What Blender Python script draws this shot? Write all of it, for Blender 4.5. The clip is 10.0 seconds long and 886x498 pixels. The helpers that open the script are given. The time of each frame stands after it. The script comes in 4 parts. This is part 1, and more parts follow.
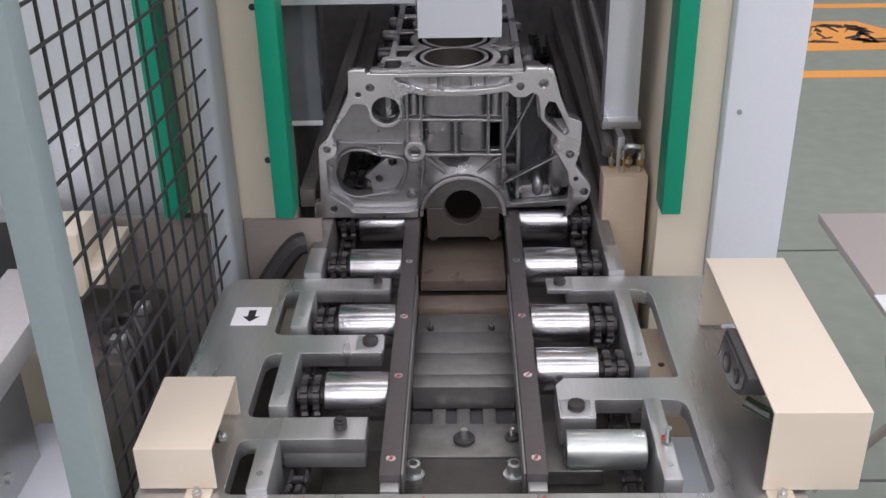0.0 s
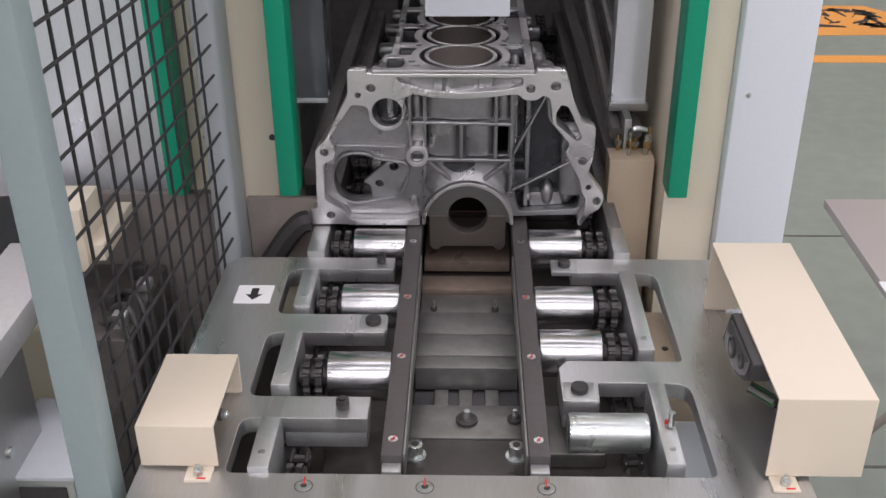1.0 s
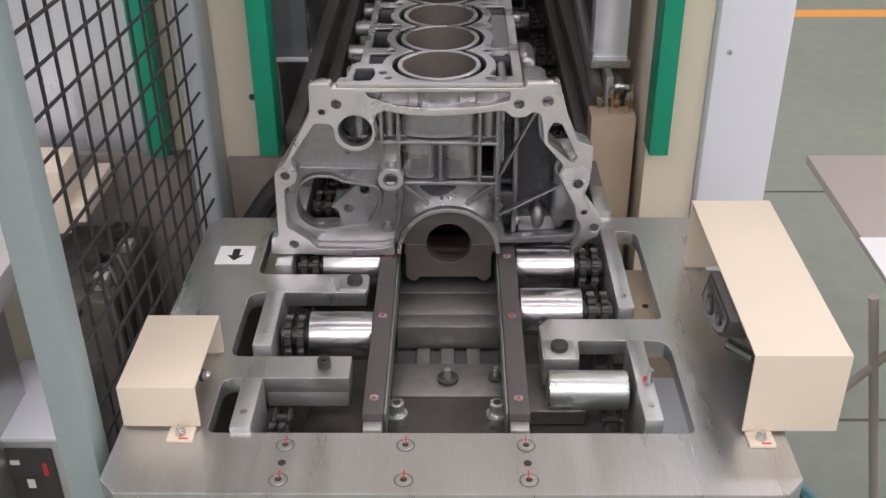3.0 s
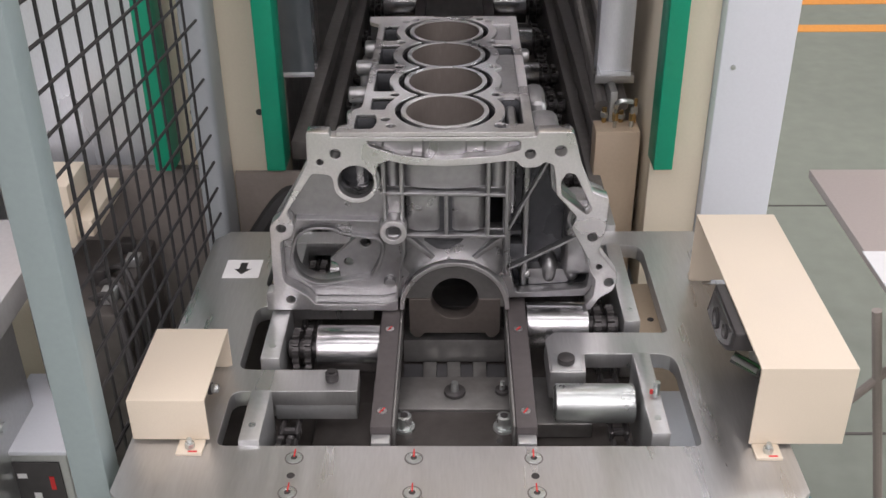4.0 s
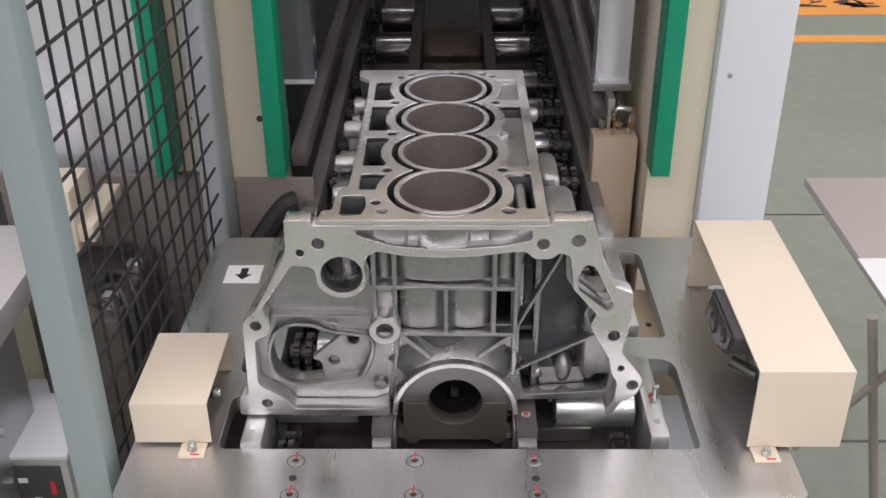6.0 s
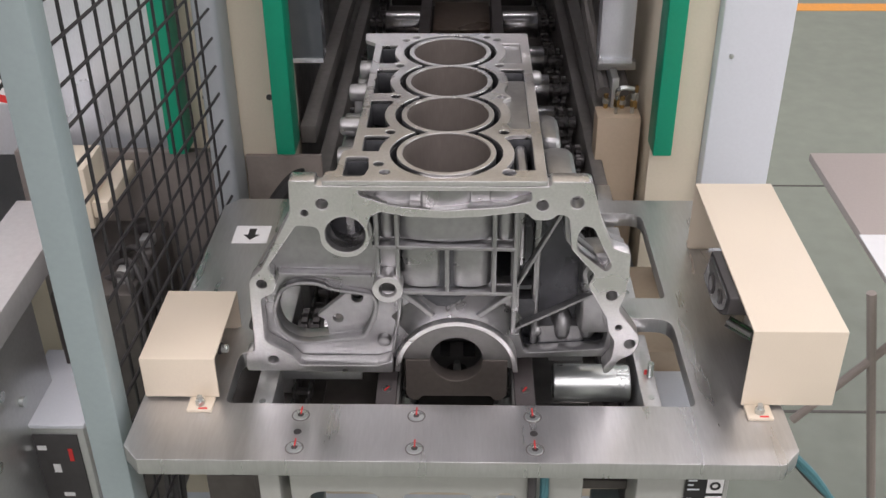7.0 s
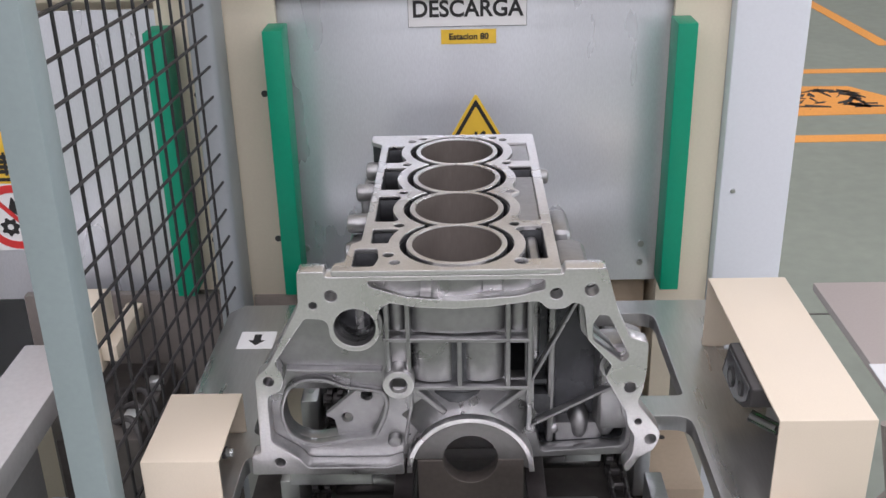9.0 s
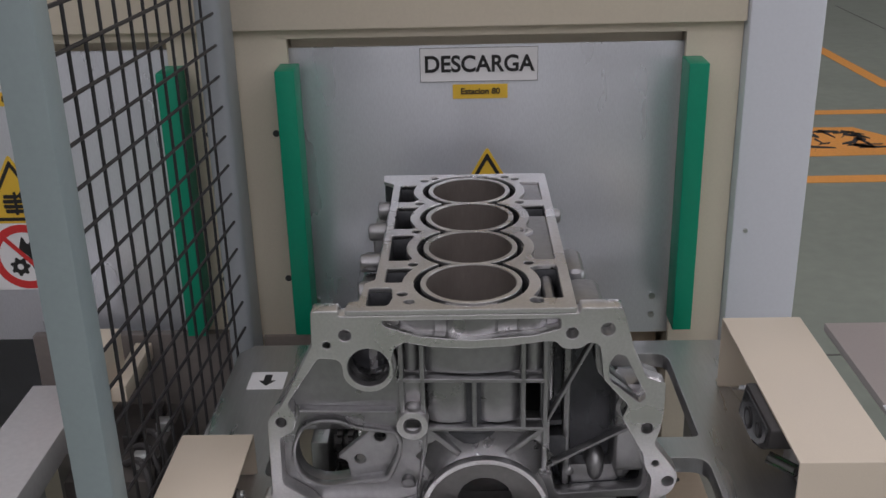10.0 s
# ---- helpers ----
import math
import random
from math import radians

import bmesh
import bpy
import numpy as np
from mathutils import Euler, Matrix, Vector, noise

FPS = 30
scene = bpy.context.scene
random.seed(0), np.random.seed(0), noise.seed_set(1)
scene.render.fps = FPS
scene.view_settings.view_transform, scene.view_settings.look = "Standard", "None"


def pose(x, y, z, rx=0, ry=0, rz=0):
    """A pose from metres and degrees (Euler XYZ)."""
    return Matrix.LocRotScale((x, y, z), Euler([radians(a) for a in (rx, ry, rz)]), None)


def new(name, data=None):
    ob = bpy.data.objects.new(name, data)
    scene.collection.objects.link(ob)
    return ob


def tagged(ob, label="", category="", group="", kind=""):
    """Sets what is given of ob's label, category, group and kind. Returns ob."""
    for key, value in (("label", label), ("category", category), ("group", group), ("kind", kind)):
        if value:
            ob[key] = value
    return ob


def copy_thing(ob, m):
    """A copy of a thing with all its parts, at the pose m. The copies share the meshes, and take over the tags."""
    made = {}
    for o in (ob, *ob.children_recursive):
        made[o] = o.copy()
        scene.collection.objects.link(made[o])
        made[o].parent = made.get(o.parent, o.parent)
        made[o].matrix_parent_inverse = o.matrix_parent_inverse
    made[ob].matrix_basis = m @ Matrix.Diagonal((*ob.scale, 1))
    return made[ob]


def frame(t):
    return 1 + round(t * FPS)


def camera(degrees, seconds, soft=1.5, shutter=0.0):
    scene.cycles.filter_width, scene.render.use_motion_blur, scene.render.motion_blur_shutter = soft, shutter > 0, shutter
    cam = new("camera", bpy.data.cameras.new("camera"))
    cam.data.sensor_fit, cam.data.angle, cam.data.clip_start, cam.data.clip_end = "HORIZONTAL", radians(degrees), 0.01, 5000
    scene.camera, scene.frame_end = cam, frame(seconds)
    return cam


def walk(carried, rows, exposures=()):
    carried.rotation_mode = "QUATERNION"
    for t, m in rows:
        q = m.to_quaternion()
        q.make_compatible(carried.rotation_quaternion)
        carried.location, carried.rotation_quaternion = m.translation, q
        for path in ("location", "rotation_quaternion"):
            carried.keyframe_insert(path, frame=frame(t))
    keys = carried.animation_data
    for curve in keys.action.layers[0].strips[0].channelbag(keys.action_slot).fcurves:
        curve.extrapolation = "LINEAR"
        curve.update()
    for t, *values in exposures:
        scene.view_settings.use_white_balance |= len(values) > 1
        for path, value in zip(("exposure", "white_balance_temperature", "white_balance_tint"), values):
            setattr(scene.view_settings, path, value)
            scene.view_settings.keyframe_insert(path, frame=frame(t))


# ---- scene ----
cam = camera(46.17, 10.0)
PATH = [
    (0.0, pose(0.0369, -0.6110, 1.5336, 62.487, 1.034, 0.864)),
    (0.5, pose(0.0338, -0.6067, 1.5312, 62.157, 0.519, 1.246)),
    (1.0, pose(0.0336, -0.6055, 1.5312, 61.389, 0.341, 1.328)),
    (1.5, pose(0.0368, -0.6054, 1.5329, 60.300, 0.376, 1.261)),
    (2.0, pose(0.0400, -0.6007, 1.5323, 59.325, 0.123, 1.167)),
    (2.2, pose(0.0425, -0.6014, 1.5300, 59.301, 0.219, 1.099)),
    (3.3, pose(0.0400, -0.6070, 1.5345, 58.990, 0.377, 0.520)),
    (3.5, pose(0.0381, -0.6078, 1.5340, 59.233, 0.368, 0.549)),
    (4.0, pose(0.0351, -0.6112, 1.5366, 59.821, 0.396, 0.580)),
    (4.5, pose(0.0322, -0.6145, 1.5365, 60.483, 0.495, 0.468)),
    (5.0, pose(0.0305, -0.6150, 1.5343, 60.929, 0.457, 0.365)),
    (5.5, pose(0.0303, -0.6161, 1.5336, 60.929, 0.380, 0.313)),
    (5.7, pose(0.0292, -0.6168, 1.5330, 60.845, 0.260, 0.262)),
    (6.8, pose(0.0375, -0.6355, 1.5600, 58.578, 0.200, 0.950)),
    (7.0, pose(0.0401, -0.6381, 1.5632, 58.435, 0.337, 1.139)),
    (7.5, pose(0.0424, -0.6426, 1.5636, 58.546, 0.589, 1.301)),
    (8.0, pose(0.0430, -0.6398, 1.5699, 60.754, 1.032, 1.277)),
    (8.5, pose(0.0378, -0.6398, 1.5696, 63.905, 1.224, 0.944)),
    (9.0, pose(0.0309, -0.6382, 1.5691, 65.755, 1.235, 0.705)),
    (9.5, pose(0.0268, -0.6347, 1.5685, 67.200, 1.144, 0.781)),
    (10.0, pose(0.0220, -0.6343, 1.5660, 68.009, 1.314, 0.899)),
]
walk(cam, PATH, [(0, -0.02, 6200, 10), (0.6, -0.02, 6250, 10), (2.0, 0.0, 6550, 10), (3.5, 0.04, 6550, 10), (7.6, 0.06, 6550, 10), (8.5, 0.06, 6300, 10), (9.0, 0.03, 6250, 10), (9.5, -0.35, 6250, 10), (9.75, -0.66, 6300, 10), (10, -0.98, 6300, 10)])

# ---- world and light: a closed hall lit by rows of ceiling lights ----
world = bpy.data.worlds.new("hall_world")
world.use_nodes = True
world.node_tree.nodes["Background"].inputs[0].default_value = (0.75, 0.85, 1.0, 1)
world.node_tree.nodes["Background"].inputs[1].default_value = 0.25
scene.world = world

LIGHTS = [(-7.6, 230), (-5.6, 230), (-3.4, 200), (-1.3, 110), (0.9, 95), (3.2, 130), (6.0, 160), (9.5, 150)]  # rows of tubes across the hall: y, watts
for ly, watts in LIGHTS:
    lamp = bpy.data.lights.new("ceiling_lamp", "AREA")
    lamp.shape, lamp.size, lamp.size_y, lamp.energy = "RECTANGLE", 14.0, 0.45, watts * 1.12
    lamp.color = (1.0, 0.93, 0.975)
    new("ceiling_lamp", lamp).matrix_world = pose(0.5, ly, 5.6)

daylight = bpy.data.lights.new("window_daylight", "AREA")
daylight.shape, daylight.size, daylight.size_y, daylight.energy, daylight.color = "RECTANGLE", 3.1, 8.8, 350, (0.96, 0.97, 1.0)
new("window_daylight", daylight).matrix_world = pose(12.0, 1.5, 3.0, 0, 90)

# ---- materials ----


def material(name, color, rough=0.5, metal=0.0, vary=0.12, grain=60.0, blotch=6.0, bump=0.0, rough_vary=0.1, stretch=(1, 1, 1), island=0.0, coat=0.0):
    """A surface with variation at two scales: fine grain and wide blotches."""
    m = bpy.data.materials.new(name)
    m.use_nodes = True
    nt = m.node_tree
    b = nt.nodes["Principled BSDF"]
    tc = nt.nodes.new("ShaderNodeTexCoord")
    mp = nt.nodes.new("ShaderNodeMapping")
    mp.inputs["Scale"].default_value = stretch
    nt.links.new(tc.outputs["Object"], mp.inputs[0])
    fine, wide = nt.nodes.new("ShaderNodeTexNoise"), nt.nodes.new("ShaderNodeTexNoise")
    fine.inputs["Scale"].default_value, wide.inputs["Scale"].default_value = grain, blotch
    fine.inputs["Detail"].default_value, wide.inputs["Detail"].default_value = 4, 5
    nt.links.new(mp.outputs[0], fine.inputs["Vector"])
    nt.links.new(mp.outputs[0], wide.inputs["Vector"])
    add = nt.nodes.new("ShaderNodeMath")
    add.operation = "ADD"
    nt.links.new(fine.outputs["Fac"], add.inputs[0])
    nt.links.new(wide.outputs["Fac"], add.inputs[1])
    ramp = nt.nodes.new("ShaderNodeMapRange")
    ramp.inputs["From Min"].default_value, ramp.inputs["From Max"].default_value = 0.6, 1.4
    ramp.inputs["To Min"].default_value, ramp.inputs["To Max"].default_value = 1 - vary, 1 + vary
    nt.links.new(add.outputs[0], ramp.inputs["Value"])
    mul = nt.nodes.new("ShaderNodeVectorMath")
    mul.operation = "SCALE"
    mul.inputs[0].default_value = color
    nt.links.new(ramp.outputs[0], mul.inputs["Scale"])
    nt.links.new(mul.outputs[0], b.inputs["Base Color"])
    rr = nt.nodes.new("ShaderNodeMapRange")
    rr.inputs["From Min"].default_value, rr.inputs["From Max"].default_value = 0.3, 0.7
    rr.inputs["To Min"].default_value, rr.inputs["To Max"].default_value = max(rough - rough_vary, 0.03), min(rough + rough_vary, 1)
    nt.links.new(wide.outputs["Fac"], rr.inputs["Value"])
    nt.links.new(rr.outputs[0], b.inputs["Roughness"])
    b.inputs["Metallic"].default_value = metal
    b.inputs["Coat Weight"].default_value = coat
    if bump:
        bp = nt.nodes.new("ShaderNodeBump")
        bp.inputs["Strength"].default_value, bp.inputs["Distance"].default_value = bump, 0.001
        nt.links.new(fine.outputs["Fac"], bp.inputs["Height"])
        nt.links.new(bp.outputs[0], b.inputs["Normal"])
    return m


CAST = material("cast_aluminium", (0.37, 0.37, 0.374), 0.37, 0.95, 0.13, 160, 24, 0.30, 0.14)
# the same casting, darkened to put the shade of its recesses into the colour
SHADECAST = material("shaded_cast_aluminium", (0.11, 0.113, 0.12), 0.5, 0.8, 0.28, 160, 25, 0.4, 0.14)
# pocket metal with its shade and dark reflections put into the colour
POCKETSHADE = material("shaded_pocket_casting", (0.062, 0.064, 0.070), 0.32, 0.6, 0.25, 120, 22, 0.3, 0.14)
BEARING = material("raw_bearing_casting", (0.235, 0.23, 0.225), 0.42, 0.9, 0.12, 180, 24, 0.2, 0.12)
BRASS = material("brass_fitting", (0.55, 0.38, 0.17), 0.28, 1.0, 0.08, 200, 20)
MACHINED = material("machined_aluminium", (0.775, 0.765, 0.770), 0.33, 1.0, 0.10, 400, 16, 0.04, 0.13)
BORE = material("honed_iron", (0.175, 0.152, 0.136), 0.6, 0.3, 0.12, 500, 20, 0.1, stretch=(1, 1, 0.2))
PLATE = material("ground_steel_plate", (0.58, 0.58, 0.58), 0.36, 0.9, 0.08, 90, 7, 0.05, 0.12, stretch=(6, 0.7, 1))
PALEALU = material("pale_matte_aluminium", (0.62, 0.61, 0.61), 0.5, 0.35, 0.08, 150, 8, 0.04)
ALU = material("milled_aluminium", (0.58, 0.59, 0.59), 0.38, 0.85, 0.08, 200, 12, 0.05)
CHROME = material("polished_roller_steel", (0.50, 0.50, 0.51), 0.24, 1.0, 0.03, 300, 40, 0.0, 0.01)
ZINC = material("zinc_steel", (0.56, 0.59, 0.58), 0.3, 0.9, 0.08, 150, 20, 0.02)
BLACKSTEEL = material("blackened_steel", (0.065, 0.061, 0.061), 0.42, 0.5, 0.2, 120, 14, 0.05)
BLACKPLASTIC = material("black_plastic", (0.055, 0.052, 0.052), 0.55, 0.0, 0.15, 120, 14, 0.05)
RAILBLACK = material("dark_brown_guide_plastic", (0.075, 0.066, 0.066), 0.5, 0.0, 0.15, 150, 12, 0.05)
BEIGE = material("cream_sheet_paint", (0.70, 0.615, 0.495), 0.45, 0.0, 0.05, 900, 9, 0.02)
FACE = material("cream_machine_paint", (0.72, 0.65, 0.52), 0.5, 0.0, 0.04, 300, 4, 0.03)
PANELGREY = material("light_grey_machine_paint", (0.70, 0.73, 0.78), 0.42, 0.0, 0.03, 300, 3, 0.02)
FRAMEGREY = material("grey_frame_paint", (0.37, 0.38, 0.35), 0.42, 0.0, 0.05, 200, 6, 0.03)
BLUEGREY = material("blue_grey_post_paint", (0.31, 0.335, 0.35), 0.4, 0.0, 0.04, 200, 5, 0.02)
POSTGREY = material("grey_green_fence_paint", (0.285, 0.345, 0.35), 0.4, 0.0, 0.05, 200, 6, 0.03)
GREEN = material("green_guide_plastic", (0.0, 0.27, 0.15), 0.42, 0.0, 0.06, 200, 8, 0.02)
STAINLESS = material("brushed_stainless_sheet", (0.72, 0.75, 0.79), 0.31, 0.55, 0.08, 260, 3.2, 0.0, 0.12, stretch=(2.6, 1, 0.7))
WIRE = material("black_wire", (0.032, 0.031, 0.033), 0.45, 0.2, 0.15, 200, 20)
DULL = material("oily_dull_aluminium", (0.30, 0.295, 0.285), 0.42, 0.8, 0.2, 90, 12, 0.05)
DARKRAIL = material("dark_grey_rail", (0.20, 0.19, 0.182), 0.4, 0.3, 0.2, 90, 10)
SMOKED = material("smoked_grey_sheet", (0.10, 0.115, 0.125), 0.15, 0.0, 0.15, 60, 5, 0.0, 0.05)
GLOSSDARK = material("glossy_dark_panel", (0.08, 0.08, 0.083), 0.12, 0.1, 0.3, 20, 6, 0.0, 0.05)
DARKPIT = material("oily_dark_steel", (0.10, 0.09, 0.084), 0.4, 0.5, 0.3, 60, 8, 0.05)
FLOOR = material("green_grey_epoxy_floor", (0.225, 0.25, 0.205), 0.42, 0.0, 0.14, 14, 1.1, 0.03)
ORANGE = material("orange_floor_tape", (0.75, 0.32, 0.06), 0.55, 0.0, 0.12, 60, 5)
WHITE = material("white_label_paper", (0.82, 0.82, 0.82), 0.5, 0.0, 0.03, 100, 5)
YELLOW = material("yellow_label", (0.80, 0.52, 0.05), 0.5, 0.0, 0.05, 100, 5)
BLACKINK = material("black_ink", (0.02, 0.02, 0.02), 0.55, 0.0, 0.05, 100, 5)
REDINK = material("red_paint", (0.65, 0.04, 0.04), 0.5, 0.0, 0.1, 300, 40)
TEAL = material("teal_hose", (0.06, 0.17, 0.19), 0.4, 0.0, 0.1, 200, 10)
TABLETOP = material("taupe_table_laminate", (0.40, 0.35, 0.32), 0.5, 0.0, 0.05, 200, 5)
WALLPAINT = material("hall_wall_paint", (0.42, 0.41, 0.41), 0.7, 0.0, 0.08, 30, 0.6)
CEILPAINT = material("hall_ceiling_paint", (0.5, 0.49, 0.49), 0.7, 0.0, 0.08, 30, 0.6)
INNER = material("dark_machine_inside", (0.42, 0.41, 0.40), 0.5, 0.1, 0.3, 40, 5)
# darker copy of the taupe, with the apron's shade in the colour
APRONSHADE = material("shaded_taupe_apron", (0.17, 0.15, 0.137), 0.5, 0.0, 0.12, 120, 6)
TAUPE = material("taupe_leg_and_shaded_sill", (0.30, 0.26, 0.232), 0.5, 0.0, 0.08, 200, 5)
RUBBER = material("black_rubber", (0.03, 0.029, 0.029), 0.7, 0.0, 0.15, 200, 20)
BROWNOIL = material("brown_oily_plate", (0.24, 0.185, 0.15), 0.35, 0.3, 0.2, 80, 8, 0.03)
BROWNBOX = material("tan_machine_cover", (0.52, 0.42, 0.31), 0.5, 0.0, 0.06, 200, 5)

LED = bpy.data.materials.new("green_status_light")
LED.use_nodes = True
glow = LED.node_tree.nodes["Principled BSDF"]
glow.inputs["Base Color"].default_value, glow.inputs["Emission Color"].default_value = (0.05, 0.5, 0.2, 1), (0.003, 1.0, 0.07, 1)
glow.inputs["Emission Strength"].default_value = 8.0

# ---- building helpers ----


def part(name, bm, mat, parent=None, label="", sharp=24, at=None):
    """Links a bmesh as one mesh object, under parent if given."""
    me = bpy.data.meshes.new(name)
    bmesh.ops.recalc_face_normals(bm, faces=bm.faces[:])
    limit = radians(sharp)
    for f in bm.faces:
        f.smooth = True
    for ed in bm.edges:
        if ed.smooth and len(ed.link_faces) == 2 and ed.calc_face_angle(0.0) > limit:
            ed.smooth = False
    bm.to_mesh(me)
    bm.free()
    me.materials.append(mat)
    ob = new(name, me)
    ob.parent = parent
    if at is not None:
        ob.matrix_basis = at
    if label:
        ob["label"] = label
    return ob


def thing(name, label, category, group="", m=None):
    ob = new(name)
    ob.empty_display_size = 0.05
    if m is not None:
        ob.matrix_basis = m
    return tagged(ob, label, category, group)


def box(x0, x1, y0, y1, z0, z1, bevel=0.0, bm=None, seg=2):
    b = bmesh.new()
    bmesh.ops.create_cube(b, size=1)
    bmesh.ops.transform(b, matrix=Matrix.LocRotScale(((x0 + x1) / 2, (y0 + y1) / 2, (z0 + z1) / 2), None, (abs(x1 - x0), abs(y1 - y0), abs(z1 - z0))), verts=b.verts)
    if bevel:
        bmesh.ops.bevel(b, geom=b.edges[:], offset=bevel, segments=seg, profile=0.5, affect="EDGES")
    return join(bm, b)


def join(bm, b):
    if bm is None:
        return b
    me = bpy.data.meshes.new("tmp")
    b.to_mesh(me)
    b.free()
    bm.from_mesh(me)
    bpy.data.meshes.remove(me)
    return bm


def cyl(p, q, r, bm=None, seg=24, r2=None, bevel=0.0):
    p, q = Vector(p), Vector(q)
    b = bmesh.new()
    bmesh.ops.create_cone(b, cap_ends=True, segments=seg, radius1=r, radius2=r if r2 is None else r2, depth=(q - p).length)
    if bevel:
        rims = [e for e in b.edges if abs(e.verts[0].co.z - e.verts[1].co.z) < 1e-6]
        bmesh.ops.bevel(b, geom=rims, offset=bevel, segments=2, profile=0.5, affect="EDGES")
    turn = (q - p).to_track_quat("Z", "Y").to_matrix().to_4x4()
    bmesh.ops.transform(b, matrix=Matrix.Translation((p + q) / 2) @ turn, verts=b.verts)
    return join(bm, b)


def ball(c, r, scale=(1, 1, 1), bm=None, seg=12):
    b = bmesh.new()
    bmesh.ops.create_uvsphere(b, u_segments=seg, v_segments=max(seg // 2, 4), radius=r)
    bmesh.ops.transform(b, matrix=Matrix.LocRotScale(c, None, scale), verts=b.verts)
    return join(bm, b)


def fillet(pts, r, seg=4):
    """Rounds the corners of a closed outline; a point may carry its own radius."""
    out, n = [], len(pts)
    for i in range(n):
        p0, p, p1 = (Vector(pts[j % n][:2]) for j in (i - 1, i, i + 1))
        rad = pts[i][2] if len(pts[i]) > 2 else r
        a, b = (p0 - p), (p1 - p)
        d = min(rad, a.length * 0.45, b.length * 0.45)
        if d < 1e-6:
            out.append(p)
            continue
        a, b = p + a.normalized() * d, p + b.normalized() * d
        for k in range(seg + 1):
            s = k / seg
            out.append(a * (1 - s) ** 2 + p * 2 * s * (1 - s) + b * s * s)
    return [(v.x, v.y) for v in out]


def ring(cx, cy, r, seg=28, a0=0.0):
    return [(cx + r * math.cos(a0 + 2 * math.pi * k / seg), cy + r * math.sin(a0 + 2 * math.pi * k / seg)) for k in range(seg)]


def slab(loops, z0, z1, bevel=0.0, bm=None, m=None):
    """A flat plate from closed outlines (the first outer, the rest holes), between two heights; m turns it afterwards."""
    cu = bpy.data.curves.new("tmp", "CURVE")
    cu.dimensions, cu.fill_mode = "2D", "BOTH"
    cu.extrude = (z1 - z0) / 2 - bevel
    if bevel:
        cu.bevel_depth, cu.bevel_resolution, cu.offset = bevel, 1, -bevel
    for loop in loops:
        sp = cu.splines.new("POLY")
        sp.points.add(len(loop) - 1)
        for pt, (x, y) in zip(sp.points, loop):
            pt.co = (x, y, 0, 1)
        sp.use_cyclic_u = True
    ob = new("tmp", cu)
    deps = bpy.context.evaluated_depsgraph_get()
    me = bpy.data.meshes.new_from_object(ob.evaluated_get(deps))
    b = bmesh.new()
    b.from_mesh(me)
    bpy.data.objects.remove(ob)
    bpy.data.curves.remove(cu)
    bpy.data.meshes.remove(me)
    bmesh.ops.remove_doubles(b, verts=b.verts, dist=1e-6)
    b.normal_update()
    for ed in b.edges:  # flat faces stay flat: their borders are hard edges
        if len([f for f in ed.link_faces if abs(f.normal.z) > 0.999]) == 1:
            ed.smooth = False
    bmesh.ops.translate(b, vec=(0, 0, (z0 + z1) / 2), verts=b.verts)
    if m is not None:
        bmesh.ops.transform(b, matrix=m, verts=b.verts)
    return join(bm, b)


UPRIGHT = Matrix(((1, 0, 0, 0), (0, 0, 1, 0), (0, 1, 0, 0), (0, 0, 0, 1)))  # (x, y, z) -> (x, z, y): outline upright, thickness along y


def upright(loops, y0, y1, bevel=0.0, bm=None):
    return slab(loops, y0, y1, bevel, bm, UPRIGHT)


def tube(points, r, bm=None, seg=8):
    """A round bar through the points."""
    b = bmesh.new()
    pts = [Vector(p) for p in points]
    rows = []
    for i, p in enumerate(pts):
        d = (pts[min(i + 1, len(pts) - 1)] - pts[max(i - 1, 0)]).normalized()
        u = d.orthogonal().normalized() if i == 0 else (rows_u - d * rows_u.dot(d)).normalized()
        rows_u, v = u, d.cross(u)
        rows.append([b.verts.new(p + (u * math.cos(a) + v * math.sin(a)) * r) for a in (2 * math.pi * k / seg for k in range(seg))])
    for a, c in zip(rows, rows[1:]):
        for k in range(seg):
            b.faces.new((a[k], a[(k + 1) % seg], c[(k + 1) % seg], c[k]))
    b.faces.new(rows[0][::-1])
    b.faces.new(rows[-1])
    return join(bm, b)


def smooth_line(points, n=8):
    """A Catmull-Rom line through the points."""
    pts = [Vector(p) for p in points]
    pts = [2 * pts[0] - pts[1]] + pts + [2 * pts[-1] - pts[-2]]
    out = []
    for a, b, c, d in zip(pts, pts[1:], pts[2:], pts[3:]):
        for k in range(n):
            s = k / n
            out.append(0.5 * (2 * b + (c - a) * s + (2 * a - 5 * b + 4 * c - d) * s * s + (3 * b - a - 3 * c + d) * s ** 3))
    return out + [pts[-2]]


def letters(text, size, bm=None, m=None, thick=0.0003, weight=0.0):
    cu = bpy.data.curves.new("tmp", "FONT")
    cu.offset = weight
    cu.body, cu.size, cu.align_x, cu.align_y, cu.extrude = text, size, "CENTER", "CENTER", thick
    ob = new("tmp", cu)
    me = bpy.data.meshes.new_from_object(ob.evaluated_get(bpy.context.evaluated_depsgraph_get()))
    b = bmesh.new()
    b.from_mesh(me)
    bpy.data.objects.remove(ob)
    bpy.data.curves.remove(cu)
    bpy.data.meshes.remove(me)
    if m is not None:
        bmesh.ops.transform(b, matrix=m, verts=b.verts)
    return join(bm, b)


def structure(name, bm, mat, label, category=""):
    return tagged(part(name, bm, mat), label, category, kind="structure")


